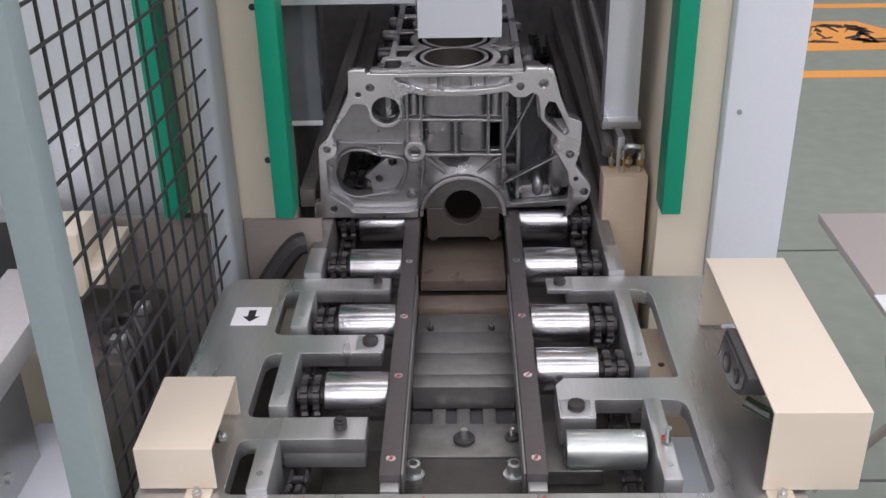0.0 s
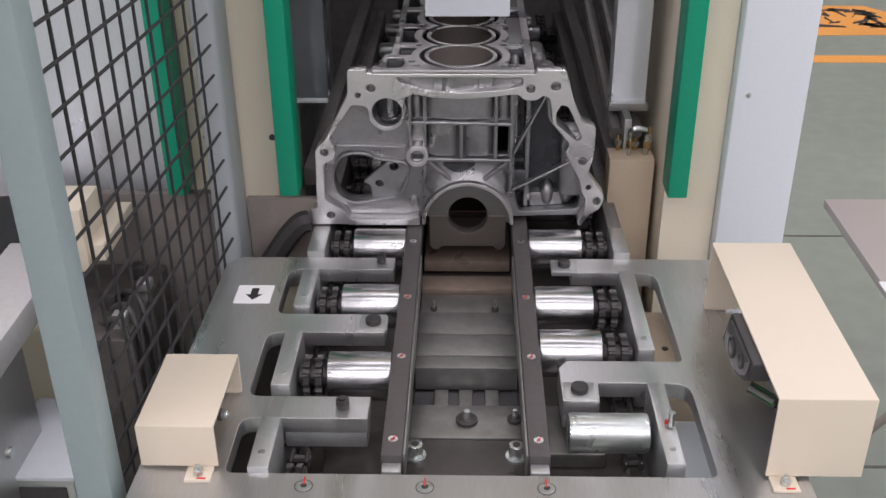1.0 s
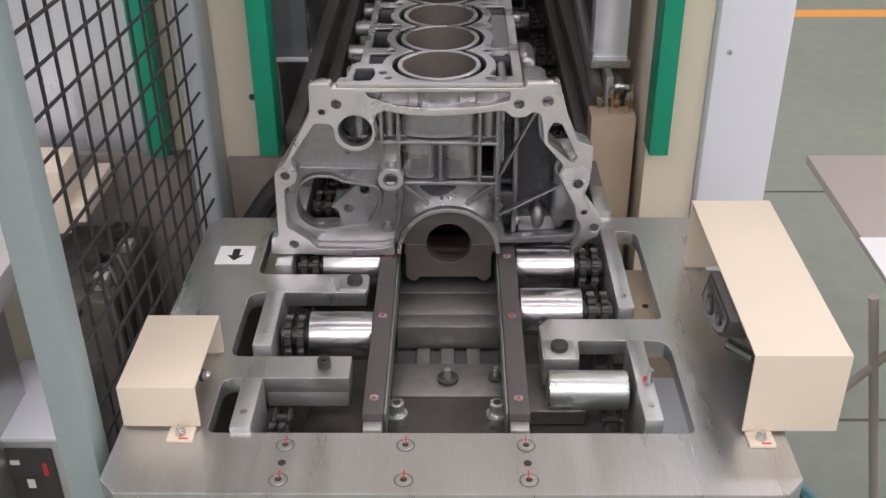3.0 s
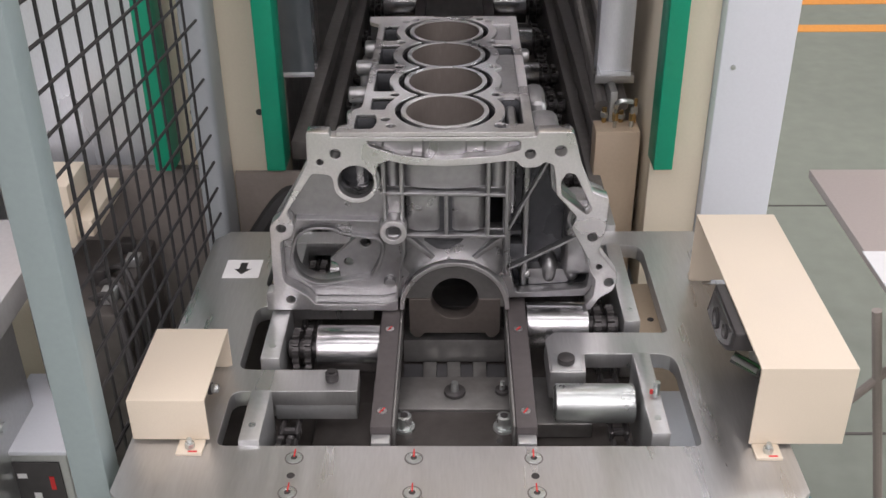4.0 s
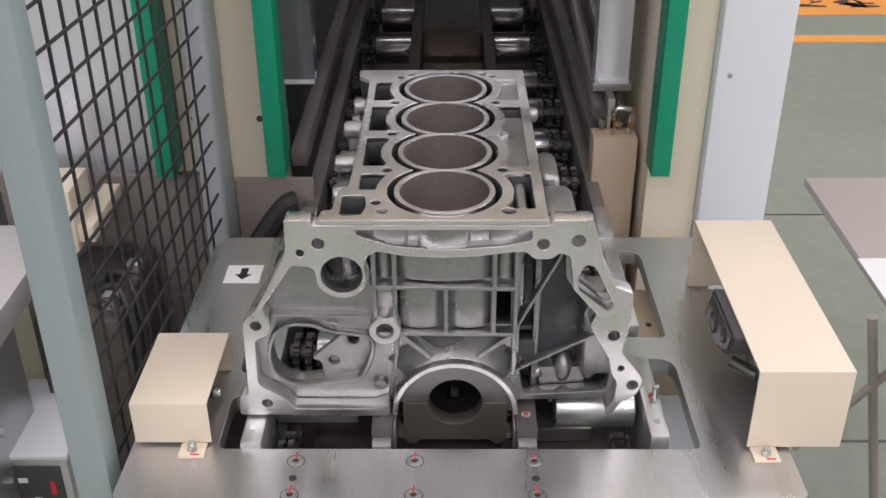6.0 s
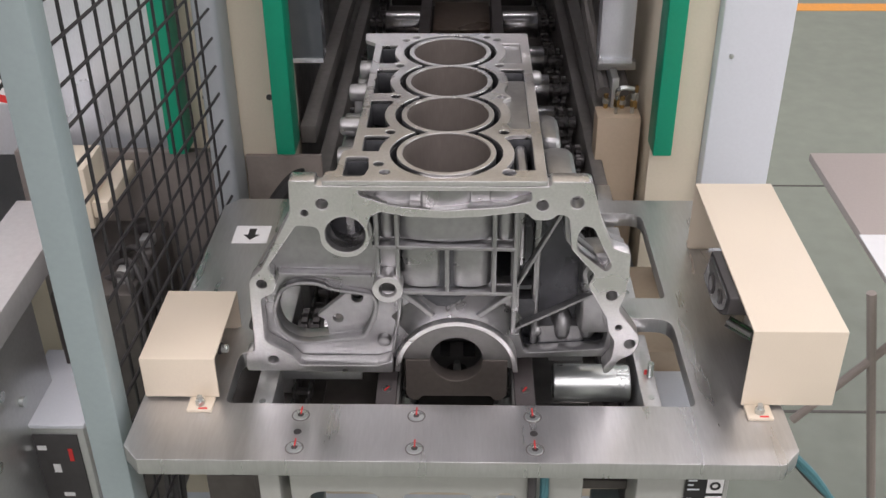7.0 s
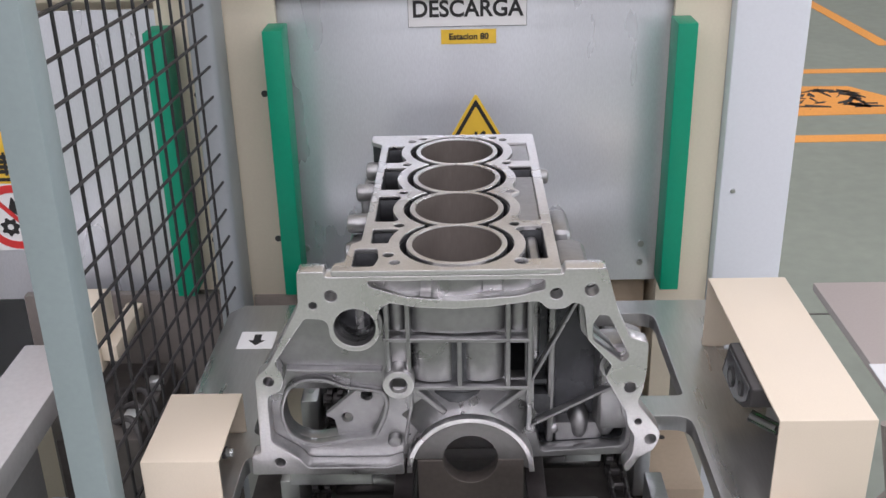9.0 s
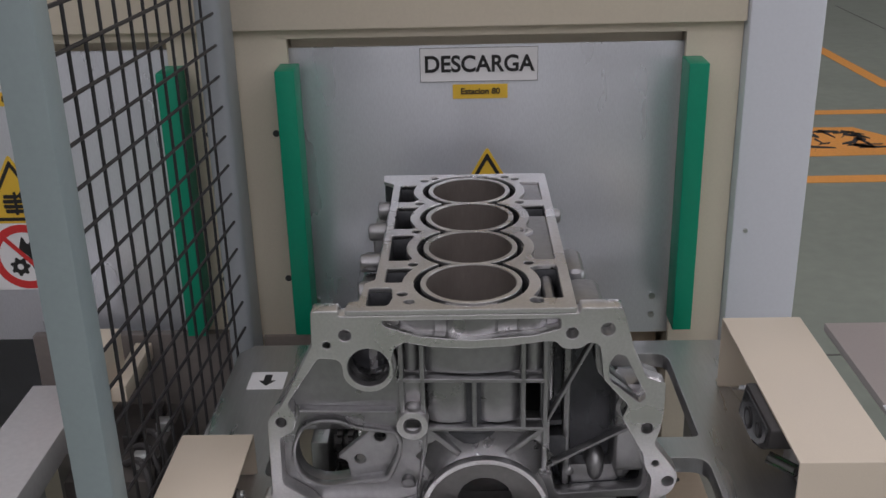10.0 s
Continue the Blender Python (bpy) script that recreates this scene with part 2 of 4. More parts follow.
# ---- hall ----
structure("floor", box(-12, 12, -9, 14, -0.1, 0), FLOOR, "green-grey painted concrete hall floor", "floor")
structure("wall_north", box(-12, 12, 14, 14.2, 0, 6), WALLPAINT, "plain grey hall wall", "wall")
structure("wall_south", box(-12, 12, -9.2, -9, 0, 6), WALLPAINT, "plain grey hall wall", "wall")
ALONG_Y = Matrix(((0, 0, 1, 0), (1, 0, 0, 0), (0, 1, 0, 0), (0, 0, 0, 1)))
structure("wall_east", slab([[(-9, 0), (14, 0), (14, 6), (-9, 6)], [(-3, 1.4), (6, 1.4), (6, 4.6), (-3, 4.6)]], 12, 12.2, m=ALONG_Y), WALLPAINT, "plain grey hall wall with a wide window opening", "wall")
structure("window_1", slab([[(-3, 1.4), (6, 1.4), (6, 4.6), (-3, 4.6)]] + [[(y0, 1.5), (y0 + 2.1, 1.5), (y0 + 2.1, 4.5), (y0, 4.5)] for y0 in (-2.9, -0.65, 1.6, 3.85)], 12.05, 12.12, m=ALONG_Y), POSTGREY, "grey window frame with four lights", "window")
structure("wall_west", box(-12.2, -12, -9, 14, 0, 6), WALLPAINT, "plain grey hall wall", "wall")
structure("ceiling", box(-12, 12, -9, 14, 5.7, 5.9), CEILPAINT, "plain grey hall ceiling", "ceiling")


def floor_marks():
    def strip(x0, y0, x1, y1, w, label):
        d = Vector((x1 - x0, y1 - y0)).normalized()
        n = Vector((-d.y, d.x)) * w / 2
        loop = [(x0 - n.x, y0 - n.y), (x1 - n.x, y1 - n.y), (x1 + n.x, y1 + n.y), (x0 + n.x, y0 + n.y)]
        structure("floor_line", slab([loop], 0.0, 0.002), ORANGE, label, "floor marking")
    strip(0.9, 4.045, 6, 4.03, 0.10, "orange tape line on the floor")
    strip(1.2, 5.26, 6, 5.24, 0.09, "orange tape line on the floor")
    strip(2.62, 7.6, 2.69, 5.85, 0.09, "slanting orange tape line on the floor")
    mark = [(1.5, 4.40), (2.35, 4.42), (2.36, 4.60), (2.14, 4.93), (1.5, 4.95)]
    structure("floor_mark", slab([mark], 0.0, 0.002), ORANGE, "worn orange floor marking with black scuffs", "floor marking")
    for x0, y0, x1, y1 in ((-4, 2.30, 8, 2.30), (-4, 1.205, 8, 1.205), (0.2, -4, 0.2, 9), (3.4, -4, 3.4, 9)):
        d = Vector((x1 - x0, y1 - y0)).normalized() * 0.004
        structure("floor_joint", slab([[(x0 + d.y, y0 - d.x), (x1 + d.y, y1 - d.x), (x1 - d.y, y1 + d.x), (x0 - d.y, y0 + d.x)]], 0.0, 0.0012), DARKPIT, "thin dark joint in the hall floor", "floor joint")
    rng = random.Random(4)
    bm = None
    for k in range(64):
        x, y = rng.uniform(1.6, 2.14), rng.uniform(4.52, 4.88)
        a, l = rng.uniform(0, 3.1), rng.uniform(0.05, 0.16)
        c, s = math.cos(a) * l / 2, math.sin(a) * l / 2
        w = rng.uniform(0.012, 0.032)
        bm = slab([[(x - c - s * w / l, y - s), (x + c, y + s - w), (x + c + w, y + s + w), (x - c, y - s + w)]], 0.002, 0.003, bm=bm)
    structure("floor_scuffs", bm, BLACKINK, "black scuffed bars on the orange floor marking", "floor marking")


floor_marks()

# ---- station geometry ----
TOP = 0.95       # plate top when lowered
ROLL = 0.934     # roller axis
ROLL_R = 0.024
PITCH = -0.583   # the neighbouring station


def bolt(r, h, parent, name, x, y, z, mat=ZINC, mark=True):
    """A socket-head screw with a red paint stripe."""
    bm = slab([ring(0, 0, r, 20), ring(0, 0, r * 0.45, 6)], 0, h, 0.0004)
    bm = cyl((0, 0, 0), (0, 0, h * 0.45), r * 0.5, bm, 8)
    ob = part(name, bm, mat, parent, at=pose(x, y, z))
    # flat dark ring laid round the head, for the shade of its recess
    part("counterbore", slab([ring(0, 0, r * 1.22, 24), ring(0, 0, r * 1.04, 24)], 0.0001, 0.0004), DARKRAIL, ob, "flat dark ring for the shade round the screw head")
    # black plug fills the hex opening, for the shade inside it
    part("socket", cyl((0, 0, h * 0.5), (0, 0, h * 0.9), r * 0.5, seg=6), BLACKSTEEL, ob)
    if mark:
        part("paint_mark", box(-0.0006, 0.0006, 0.1 * r, 1.6 * r, h, h + 0.0003), REDINK, ob, "red paint stripe")
    return ob


STATUS = pose(0.2941, 0.1420, 0.9795, 0, 0, -51.5)  # axis of the reader's status light


def lift_table():
    t = thing("lift_table", "ground steel lifting plate with cream covers on a grey frame", "lift table")
    out = [(-0.2285, -0.0065, 0.001), (0.302, -0.0065, 0.001), (0.318, 0.011, 0.001), (0.318, 0.438, 0.002), (0.150, 0.438, 0.002), (0.150, 0.406, 0.004),
           (0.2436, 0.406, 0.018), (0.2436, 0.234, 0.006), (0.1317, 0.234, 0.001), (0.1226, 0.2225, 0.001), (0.1226, 0.169, 0.002), (0.1565, 0.169, 0.002),
           (0.1575, 0.198, 0.004), (0.2436, 0.198, 0.018), (0.2436, 0.066, 0.008), (-0.169, 0.066, 0.008), (-0.169, 0.140, 0.012), (-0.055, 0.140, 0.001),
           (-0.055, 0.173, 0.001), (-0.169, 0.173, 0.012), (-0.169, 0.281, 0.016), (-0.050, 0.281, 0.001), (-0.050, 0.316, 0.001), (-0.166, 0.316, 0.012),
           (-0.166, 0.411, 0.014), (-0.049, 0.411, 0.001), (-0.049, 0.438, 0.001), (-0.225, 0.438, 0.002), (-0.240, 0.420, 0.002), (-0.2435, 0.010, 0.001)]
    part("plate", slab([fillet(out, 0.002)], TOP - 0.0165, TOP, 0.0006), PLATE, t, "ground steel plate with fingers")
    part("finger_block", box(-0.131, -0.056, 0.1405, 0.1725, TOP - 0.033, TOP - 0.0166, 0.001), ALU, t, "milled block under a finger")
    part("finger_block", box(0.123, 0.156, 0.1695, 0.2330, TOP - 0.031, TOP - 0.0166, 0.001), ALU, t, "milled block under a finger")
    for x in (-0.1, 0, 0.1):
        for y in (0.009, 0.05):
            bolt(0.0065, 0.0012, t, "screw", x, y, TOP)
    for x in (-0.1, 0.1):
        # thin black disc on the plate, painted shade of a dowel opening
        part("dowel_hole", cyl((0, 0, 0), (0, 0, 0.0004), 0.0034, seg=16), BLACKSTEEL, t, "dark disc for the shade in a dowel opening", at=pose(x, 0.029, TOP))
    # support pads on the fingers
    for x, y, r, plate in ((-0.079, 0.157, 0.0062, 0), (-0.0625, 0.298, 0.0082, 1), (-0.064, 0.428, 0.005, 0), (0.139, 0.184, 0.0082, 1), (0.143, 0.420, 0.007, 1)):
        bm = cyl((0, 0, 0), (0, 0, 0.009 if not plate else 0.006), r, seg=20, bevel=0.001)
        pad = part("support_pad", bm, BLACKSTEEL, t, "black steel support pad", at=pose(x, y, TOP + (0.001 if plate else 0)))
        if plate:
            part("pad_base", box(-0.0145, 0.0145, -0.0135, 0.0135, -0.006, 0.0, 0.0008), ALU, pad, "bright square base")
        else:
            part("pad_tip", cyl((0, 0, 0.009), (0, 0, 0.011), r * 0.6, seg=16), BLACKSTEEL, pad)
    # arrow label
    lab = part("arrow_label", box(-0.0196, 0.0196, -0.0187, 0.0187, 0, 0.0004), WHITE, t, "white label with a black arrow", at=pose(-0.1967, 0.3547, TOP))
    arrow = [(-0.004, 0.012), (0.004, 0.012), (0.004, -0.001), (0.009, -0.001), (0, -0.012), (-0.009, -0.001), (-0.004, -0.001)]
    part("arrow", slab([arrow], 0.0004, 0.0007), BLACKINK, lab, "black arrow")

    def cover(x0, x1, y0, y1, z, side, tab, label):
        """Bent sheet cover, open on one long side."""
        bm = box(x0, x1, y0, y1, TOP + 0.003, z)
        gone = [f for f in bm.faces if f.normal.z < -0.5 or f.normal.x * side > 0.5]
        bmesh.ops.delete(bm, geom=gone, context="FACES")
        bmesh.ops.bevel(bm, geom=[e for e in bm.edges if not e.is_boundary], offset=0.0016, segments=2, profile=0.5, affect="EDGES")
        bmesh.ops.recalc_face_normals(bm, faces=bm.faces[:])
        bmesh.ops.solidify(bm, geom=bm.faces[:], thickness=0.002)
        c = part("cover", bm, BEIGE, t, label)
        for y, sgn in ((y0, -1), (y1, 1)):
            bm = box(tab - 0.011, tab + 0.011, y - 0.018 if sgn < 0 else y, y if sgn < 0 else y + 0.014, TOP, TOP + 0.003, 0.0006)
            part("foot", bm, BEIGE, c)
        part("nut", cyl((0, 0, 0), (0, 0, 0.005), 0.0042, seg=6), ZINC, c, "hexagon nut with red paint", at=pose(tab, y0 - 0.010, TOP + 0.003))
        part("stud", cyl((tab, y0 - 0.010, TOP + 0.003), (tab, y0 - 0.010, TOP + 0.012), 0.0022, seg=10), ZINC, c)
        part("paint_mark", box(tab - 0.0006, tab + 0.007, y0 - 0.0165, y0 - 0.0150, TOP + 0.003, TOP + 0.0036), REDINK, c, "red paint stripe")
        return c

    cover(-0.2404, -0.1747, 0.0704, 0.1766, 0.9944, 1, -0.189, "small cream sheet cover")
    cover(0.2817, 0.3607, 0.0656, 0.3286, 1.0313, -1, 0.295, "long cream sheet cover")
    # part reader under the long cover
    body = fillet([(0.218, 0.988), (0.166, 0.986), (0.141, 0.995), (0.122, 1.008), (0.118, 1.0285), (0.200, 1.0285)], 0.004)
    along = Matrix(((0, 0, 1, 0), (1, 0, 0, 0), (0, 1, 0, 0), (0, 0, 0, 1)))
    rd = part("reader", slab([body], 0.2735, 0.335, 0.002, m=along), BLACKPLASTIC, t, "black faceted part reader")
    part("reader_window", slab([fillet([(0.208, 0.9915), (0.168, 0.9900), (0.145, 0.9980), (0.128, 1.0100), (0.124, 1.0255), (0.194, 1.0255)], 0.003)], 0.2720, 0.2733, 0.0004, m=along), GLOSSDARK, rd, "glossy dark window")
    for y, z, r in ((0.178, 1.005, 0.0100), (0.146, 1.012, 0.0070)):
        part("lens_ring", slab([ring(0, 0, r, 24), ring(0, 0, r * 0.8, 24)], 0, 0.0012, 0.0003), BLACKSTEEL, rd, "dark lens ring", at=pose(0.2719, y, z, 0, -90))
        part("lens", cyl((0.2708, y, z), (0.2716, y, z), r * 0.68, seg=24), GLOSSDARK, rd, "glossy dark lens")
    part("reader_bracket", box(0.3110, 0.333, 0.120, 0.190, 0.9535, 0.9838, 0.001), DULL, rd, "dull bracket")
    # added drum: its turning stands in for switching the light
    drum = part("light_drum", cyl((-0.0138, 0, 0), (0.0138, 0, 0), 0.0032, seg=24), DULL, t, "added drum that turns the status light on and off", at=STATUS)
    part("light_strip", cyl((-0.0125, -0.0016, 0), (0.0125, -0.0016, 0), 0.0020, seg=16), LED, drum, "glowing green strip")
    # added hood, catches the strip's glow while it is turned away
    hood = [((0.0056 * math.cos(a), 0.0056 * math.sin(a)), (0.0039 * math.cos(a), 0.0039 * math.sin(a))) for a in (radians(-128 + 176 * k / 14) for k in range(15))]
    bm = slab([[p for p, q in hood] + [q for p, q in hood[::-1]]], -0.0150, 0.0150, m=along)
    for x in (-0.0150, 0.0142):
        bm = slab([[p for p, q in hood]], x, x + 0.0008, bm=bm, m=along)
    part("light_hood", bm, BLACKPLASTIC, rd, "added black hood that blocks the glow when turned away", at=STATUS)
    # small sensor under the short cover
    sn = part("sensor", cyl((-0.190, 0.125, 0.965), (-0.176, 0.125, 0.965), 0.004, seg=16, bevel=0.001), ZINC, t, "threaded metal sensor")
    part("sensor_nut", cyl((-0.185, 0.125, 0.965), (-0.182, 0.125, 0.965), 0.006, seg=6), BLACKSTEEL, sn)
    # frame under the plate
    zt = TOP - 0.0165
    wins = [fillet([(x0, 0.55), (x1, 0.55), (x1, zt - 0.052), (x0, zt - 0.052)], 0.014, 6) for x0, x1 in ((-0.096, -0.033), (-0.0135, 0.0505))]
    fr = upright([[(-0.111, 0.45), (0.145, 0.45), (0.145, zt), (-0.111, zt)], *wins, fillet([(0.0695, 0.55), (0.0866, 0.55), (0.0866, zt - 0.052), (0.0695, zt - 0.052)], 0.012, 6)], 0.028, 0.040, 0.0008)
    part("front_web", fr, FRAMEGREY, t, "grey painted web with rounded windows")
    for x, w in ((-0.130, 0.0095), (0.232, 0.040)):
        part("leg", box(x - w, x + w, 0.03, 0.075, 0.02, zt, 0.002), FRAMEGREY, t, "grey painted leg")
        rx = -0.208 if x < 0 else 0.285
        part("rear_leg", box(rx - 0.018, rx + 0.018, 0.36, 0.40, 0.02, zt, 0.002), FRAMEGREY, t, "grey painted leg")
        part("foot_plate", box(min(x, rx) - 0.035, max(x, rx) + 0.035, 0.02, 0.41, 0.0, 0.02, 0.002), FRAMEGREY, t)
    part("cross_bar", box(-0.13, 0.19, 0.045, 0.075, 0.40, 0.45, 0.002), FRAMEGREY, t)
    st = part("warning_strip", box(0.2335, 0.2670, 0.0285, 0.0295, 0.70, 0.915), BLACKINK, t, "black and white warning strip", at=pose(0, -0.001, 0))
    for k in range(9):
        z = 0.926 - 0.0215 * k
        part("warning_square", box(0.2520, 0.2662, 0.0274, 0.0280, z - 0.0185, z - 0.0010), REDINK if k % 3 == 0 else WHITE, st, "red label square" if k % 3 == 0 else "white label square")
        part("square_mark", slab([ring(0.2590, z - 0.0098, 0.0048 if k % 2 else 0.0036, 14), ring(0.2590, z - 0.0098, 0.0026, 14)], 0.0268, 0.0273, m=UPRIGHT), BLACKINK, st)
        for i in range(3):
            w = 0.0105 - 0.0028 * ((k + i) % 3)
            part("text_bar", box(0.2355, 0.2355 + w, 0.0276, 0.0280, z - 0.0050 - 0.0052 * i, z - 0.0034 - 0.0052 * i), PANELGREY, st)
    for k, dx in enumerate((0.0, 0.007, 0.012)):
        line = [(0.306 + dx * 0.3, 0.07, 0.926), (0.322 + dx * 0.4, 0.035, 0.926 - dx), (0.348 + dx * 0.3, 0.03, 0.899 - dx), (0.366 + dx * 0.4, 0.03, 0.866), (0.369 + dx * 0.5, 0.03, 0.82), (0.36 + dx, 0.03, 0.55), (0.34 + dx, 0.06, 0.2)]
        part("hose", tube(smooth_line(line), 0.0031 if k < 2 else 0.0024), TEAL if k < 2 else BLACKPLASTIC, t, "teal air hose" if k < 2 else "black cable")
    for k in range(2):
        line = [(0.102 + 0.01 * k, 0.05, 0.93), (0.100 + 0.011 * k, 0.02, 0.88), (0.098 + 0.012 * k, 0.015, 0.7), (0.1, 0.03, 0.4)]
        part("hose", tube(smooth_line(line), 0.004), TEAL if k else BLACKPLASTIC, t)
    return t, drum


def sprocket(x0, x1, teeth=14, r=0.021):
    """Two toothed wheels and a hub on the roller's shaft, along x."""
    bm = cyl((x0, 0, 0), (x1, 0, 0), 0.010, seg=16)
    w = (x1 - x0) * 0.22
    for xc in (x0 + (x1 - x0) * 0.28, x0 + (x1 - x0) * 0.72):
        loop = []
        for k in range(teeth):
            for da, rr in ((0.0, r), (0.18, r), (0.32, r * 0.84), (0.8, r * 0.84)):
                a = 2 * math.pi * (k + da) / teeth
                loop.append((rr * math.cos(a), rr * math.sin(a)))
        bm = slab([loop], xc - w / 2, xc + w / 2, 0, bm, Matrix(((0, 0, 1, 0), (1, 0, 0, 0), (0, 1, 0, 0), (0, 0, 0, 1))))
    return bm


ROLLERS = []  # (roller, pose) of the running conveyor


def conveyor():
    c = thing("roller_conveyor", "steel roller conveyor with black guide rails and sprockets", "conveyor")
    left = [0.228, 0.358, 0.490, 0.615, 0.735, 0.855, 0.975, 1.15, 1.33]
    right = [0.270, 0.356, 0.490, 0.615, 0.735, 0.855, 0.975, 1.15, 1.33]
    first = {}
    for side, ys in ((-1, left), (1, right)):
        x0, x1, s0, s1 = (-0.1005, -0.039, -0.129, -0.1015) if side < 0 else (0.1065, 0.1685, 0.1695, 0.200)
        for y in ys:
            at = pose(0, y, ROLL)
            if side not in first:
                bm = cyl((x0, 0, 0), (x1, 0, 0), ROLL_R, seg=48, bevel=0.0012)
                r = part("roller", bm, CHROME, c, "polished steel roller", at=at)
                part("sprocket", sprocket(s0, s1), BLACKSTEEL, r, "black double sprocket")
                first[side] = r
            else:
                r = first[side].copy()
                scene.collection.objects.link(r)
                r.matrix_basis = at
                for ch in first[side].children:
                    cc = ch.copy()
                    scene.collection.objects.link(cc)
                    cc.parent = r
            ROLLERS.append((r, y))
    idle = part("idler_roller", cyl((0.125, 0, 0), (0.197, 0, 0), 0.0180, seg=40, bevel=0.002), ZINC, c, "dull zinc idler roller", at=pose(0, 0.139, 0.9375))
    ROLLERS.append((idle, 0.139))
    # chain wheels of the first axle
    for x0, x1, y in ((-0.128, -0.108, 0.098), (0.165, 0.190, 0.085)):
        w = part("chain_wheel", sprocket(x0, x1, 16, 0.022), BLACKSTEEL, c, "black chain wheel", at=pose(0, y, 0.905))
        ROLLERS.append((w, y))
        part("axle", cyl((x0 - 0.02, y, 0.905), (x1 + 0.02, y, 0.905), 0.006, seg=14), ZINC, c)
    for x in (-0.117, 0.184):
        bm = None
        for k in range(60):
            y = 0.105 + k * 0.0245
            bm = box(x - 0.009, x - 0.005, y - 0.009, y + 0.009, 0.906, 0.918, 0.0015, bm, 1)
            bm = box(x + 0.005, x + 0.009, y - 0.009, y + 0.009, 0.906, 0.918, 0.0015, bm, 1)
            bm = cyl((x - 0.010, y, 0.912), (x + 0.010, y, 0.912), 0.0042, bm, 8)
        tagged(part("drive_chain", bm, BLACKSTEEL, c, "black roller chain"), kind="stuff")
    # bearing arms
    for side, x0, x1, spans in ((-1, -0.150, -0.1315, ((0.066, 0.136), (0.183, 0.276), (0.325, 0.402), (0.4435, 1.45))),
                                (1, 0.202, 0.2187, ((0.076, 0.193), (0.246, 0.402), (0.4435, 1.45)))):
        for k, (y0, y1) in enumerate(spans):
            far = y1 > 1
            a = part("bearing_arm", box(x0, x1, y0, y1, 0.885, 0.9555 if not far else 0.955, 0.0018), ALU if not far else DARKRAIL, c, "milled aluminium bearing arm" if not far else "black side rail")
            if far:
                part("arm_end", box(x0 - 0.001, x1 + 0.001, y0 - 0.004, y0 + 0.06, 0.905, 0.957, 0.002), ALU, a, "bright milled end")
            else:
                part("arm_screw", cyl(((x0 + x1) / 2, y0 + 0.02, 0.9555), ((x0 + x1) / 2, y0 + 0.02, 0.9562), 0.0032, seg=12), ZINC, a)
        part("side_beam", box(x0 - 0.004, x1 + 0.004, 0.07, 1.45, 0.80, 0.884, 0.002), DARKPIT, c, "oily steel side beam")
    pin = part("arm_pin", cyl((0.213, 0.125, 0.957), (0.213, 0.125, 0.972), 0.003, seg=10), ZINC, c, "small pin with red paint")
    part("paint_mark", box(0.208, 0.2125, 0.127, 0.1285, 0.957, 0.962), REDINK, pin, "red paint stripe")
    # guide rails
    for xc in (-0.0298, 0.0965):
        r = part("guide_rail", box(xc - 0.0093, xc + 0.0093, 0.085, 1.42, 0.932, 0.9545, 0.0015), RAILBLACK, c, "dark guide rail")
        for y in (0.1066, 0.2331, 0.3447, 0.47, 0.60, 0.74, 0.88):
            bm = slab([ring(0, 0, 0.0042, 16), ring(0, 0, 0.002, 6)], 0, 0.0006)
            part("rail_screw", bm, ZINC, r, at=pose(xc, y, 0.9545))
        for y in (0.1066, 0.2331, 0.3447):
            part("paint_mark", box(-0.004, 0.004, -0.0006, 0.0006, 0, 0.0003), REDINK, r, "red paint stripe", at=pose(xc, y, 0.9552, 0, 0, 60))
        inner = 0.0093 if xc < 0.03 else -0.0093
        part("rail_liner", box(xc + inner + 0.0002 * (1 if inner > 0 else -1), xc + inner + 0.0022 * (1 if inner > 0 else -1), 0.088, 0.44, 0.925, 0.9525, 0.0004), DULL, r, "thin grey liner")
        part("rail_end", box(xc - 0.008, xc + 0.008, 0.0725, 0.0845, 0.915, 0.947, 0.001), ALU, r, "bright end block")
    # the trough between the rails
    part("trough_floor", box(-0.13, 0.20, 0.07, 1.42, 0.868, 0.878), DARKPIT, c, "oily dark trough floor")
    part("front_tray", box(-0.0195, 0.0865, 0.073, 0.162, 0.903, 0.909, 0.001), DARKPIT, c, "oily brown front tray")
    part("cross_plate", box(-0.0195, 0.0865, 0.1635, 0.2145, 0.890, 0.9105, 0.0015), DULL, c, "dull cross plate")
    part("well_floor", box(-0.0195, 0.0865, 0.216, 0.275, 0.8785, 0.881, 0.0008), GLOSSDARK, c, "glossy dark well panel")
    for x in (0.008, 0.033, 0.060):
        part("well_column", box(x - 0.007, x + 0.007, 0.217, 0.274, 0.8815, 0.8850, 0.001), DULL, c, "dull grey column")
    for k, w in ((0, 0.022), (1, 0.040), (2, 0.043)):
        y0 = (0.277, 0.3005, 0.342)[k]
        part("cross_bar", box(-0.0195, 0.0865, y0, y0 + w, 0.882, 0.910, 0.0012), DULL, c, "dull extruded cross bar")
    for y0, y1 in ((0.52, 0.64), (0.66, 0.80), (0.83, 0.98), (1.02, 1.18), (1.22, 1.38)):
        part("brown_plate", box(-0.0195, 0.0865, y0, y1, 0.885, 0.900, 0.001), BROWNOIL, c, "oily brown cross plate")
    part("rear_tray", box(-0.0195, 0.0865, 0.388, 0.44, 0.879, 0.900, 0.001), DULL, c, "dull rear tray")
    part("brown_plate", box(-0.0195, 0.0865, 0.445, 0.475, 0.89, 0.905, 0.001), BROWNOIL, c, "oily brown cross plate")
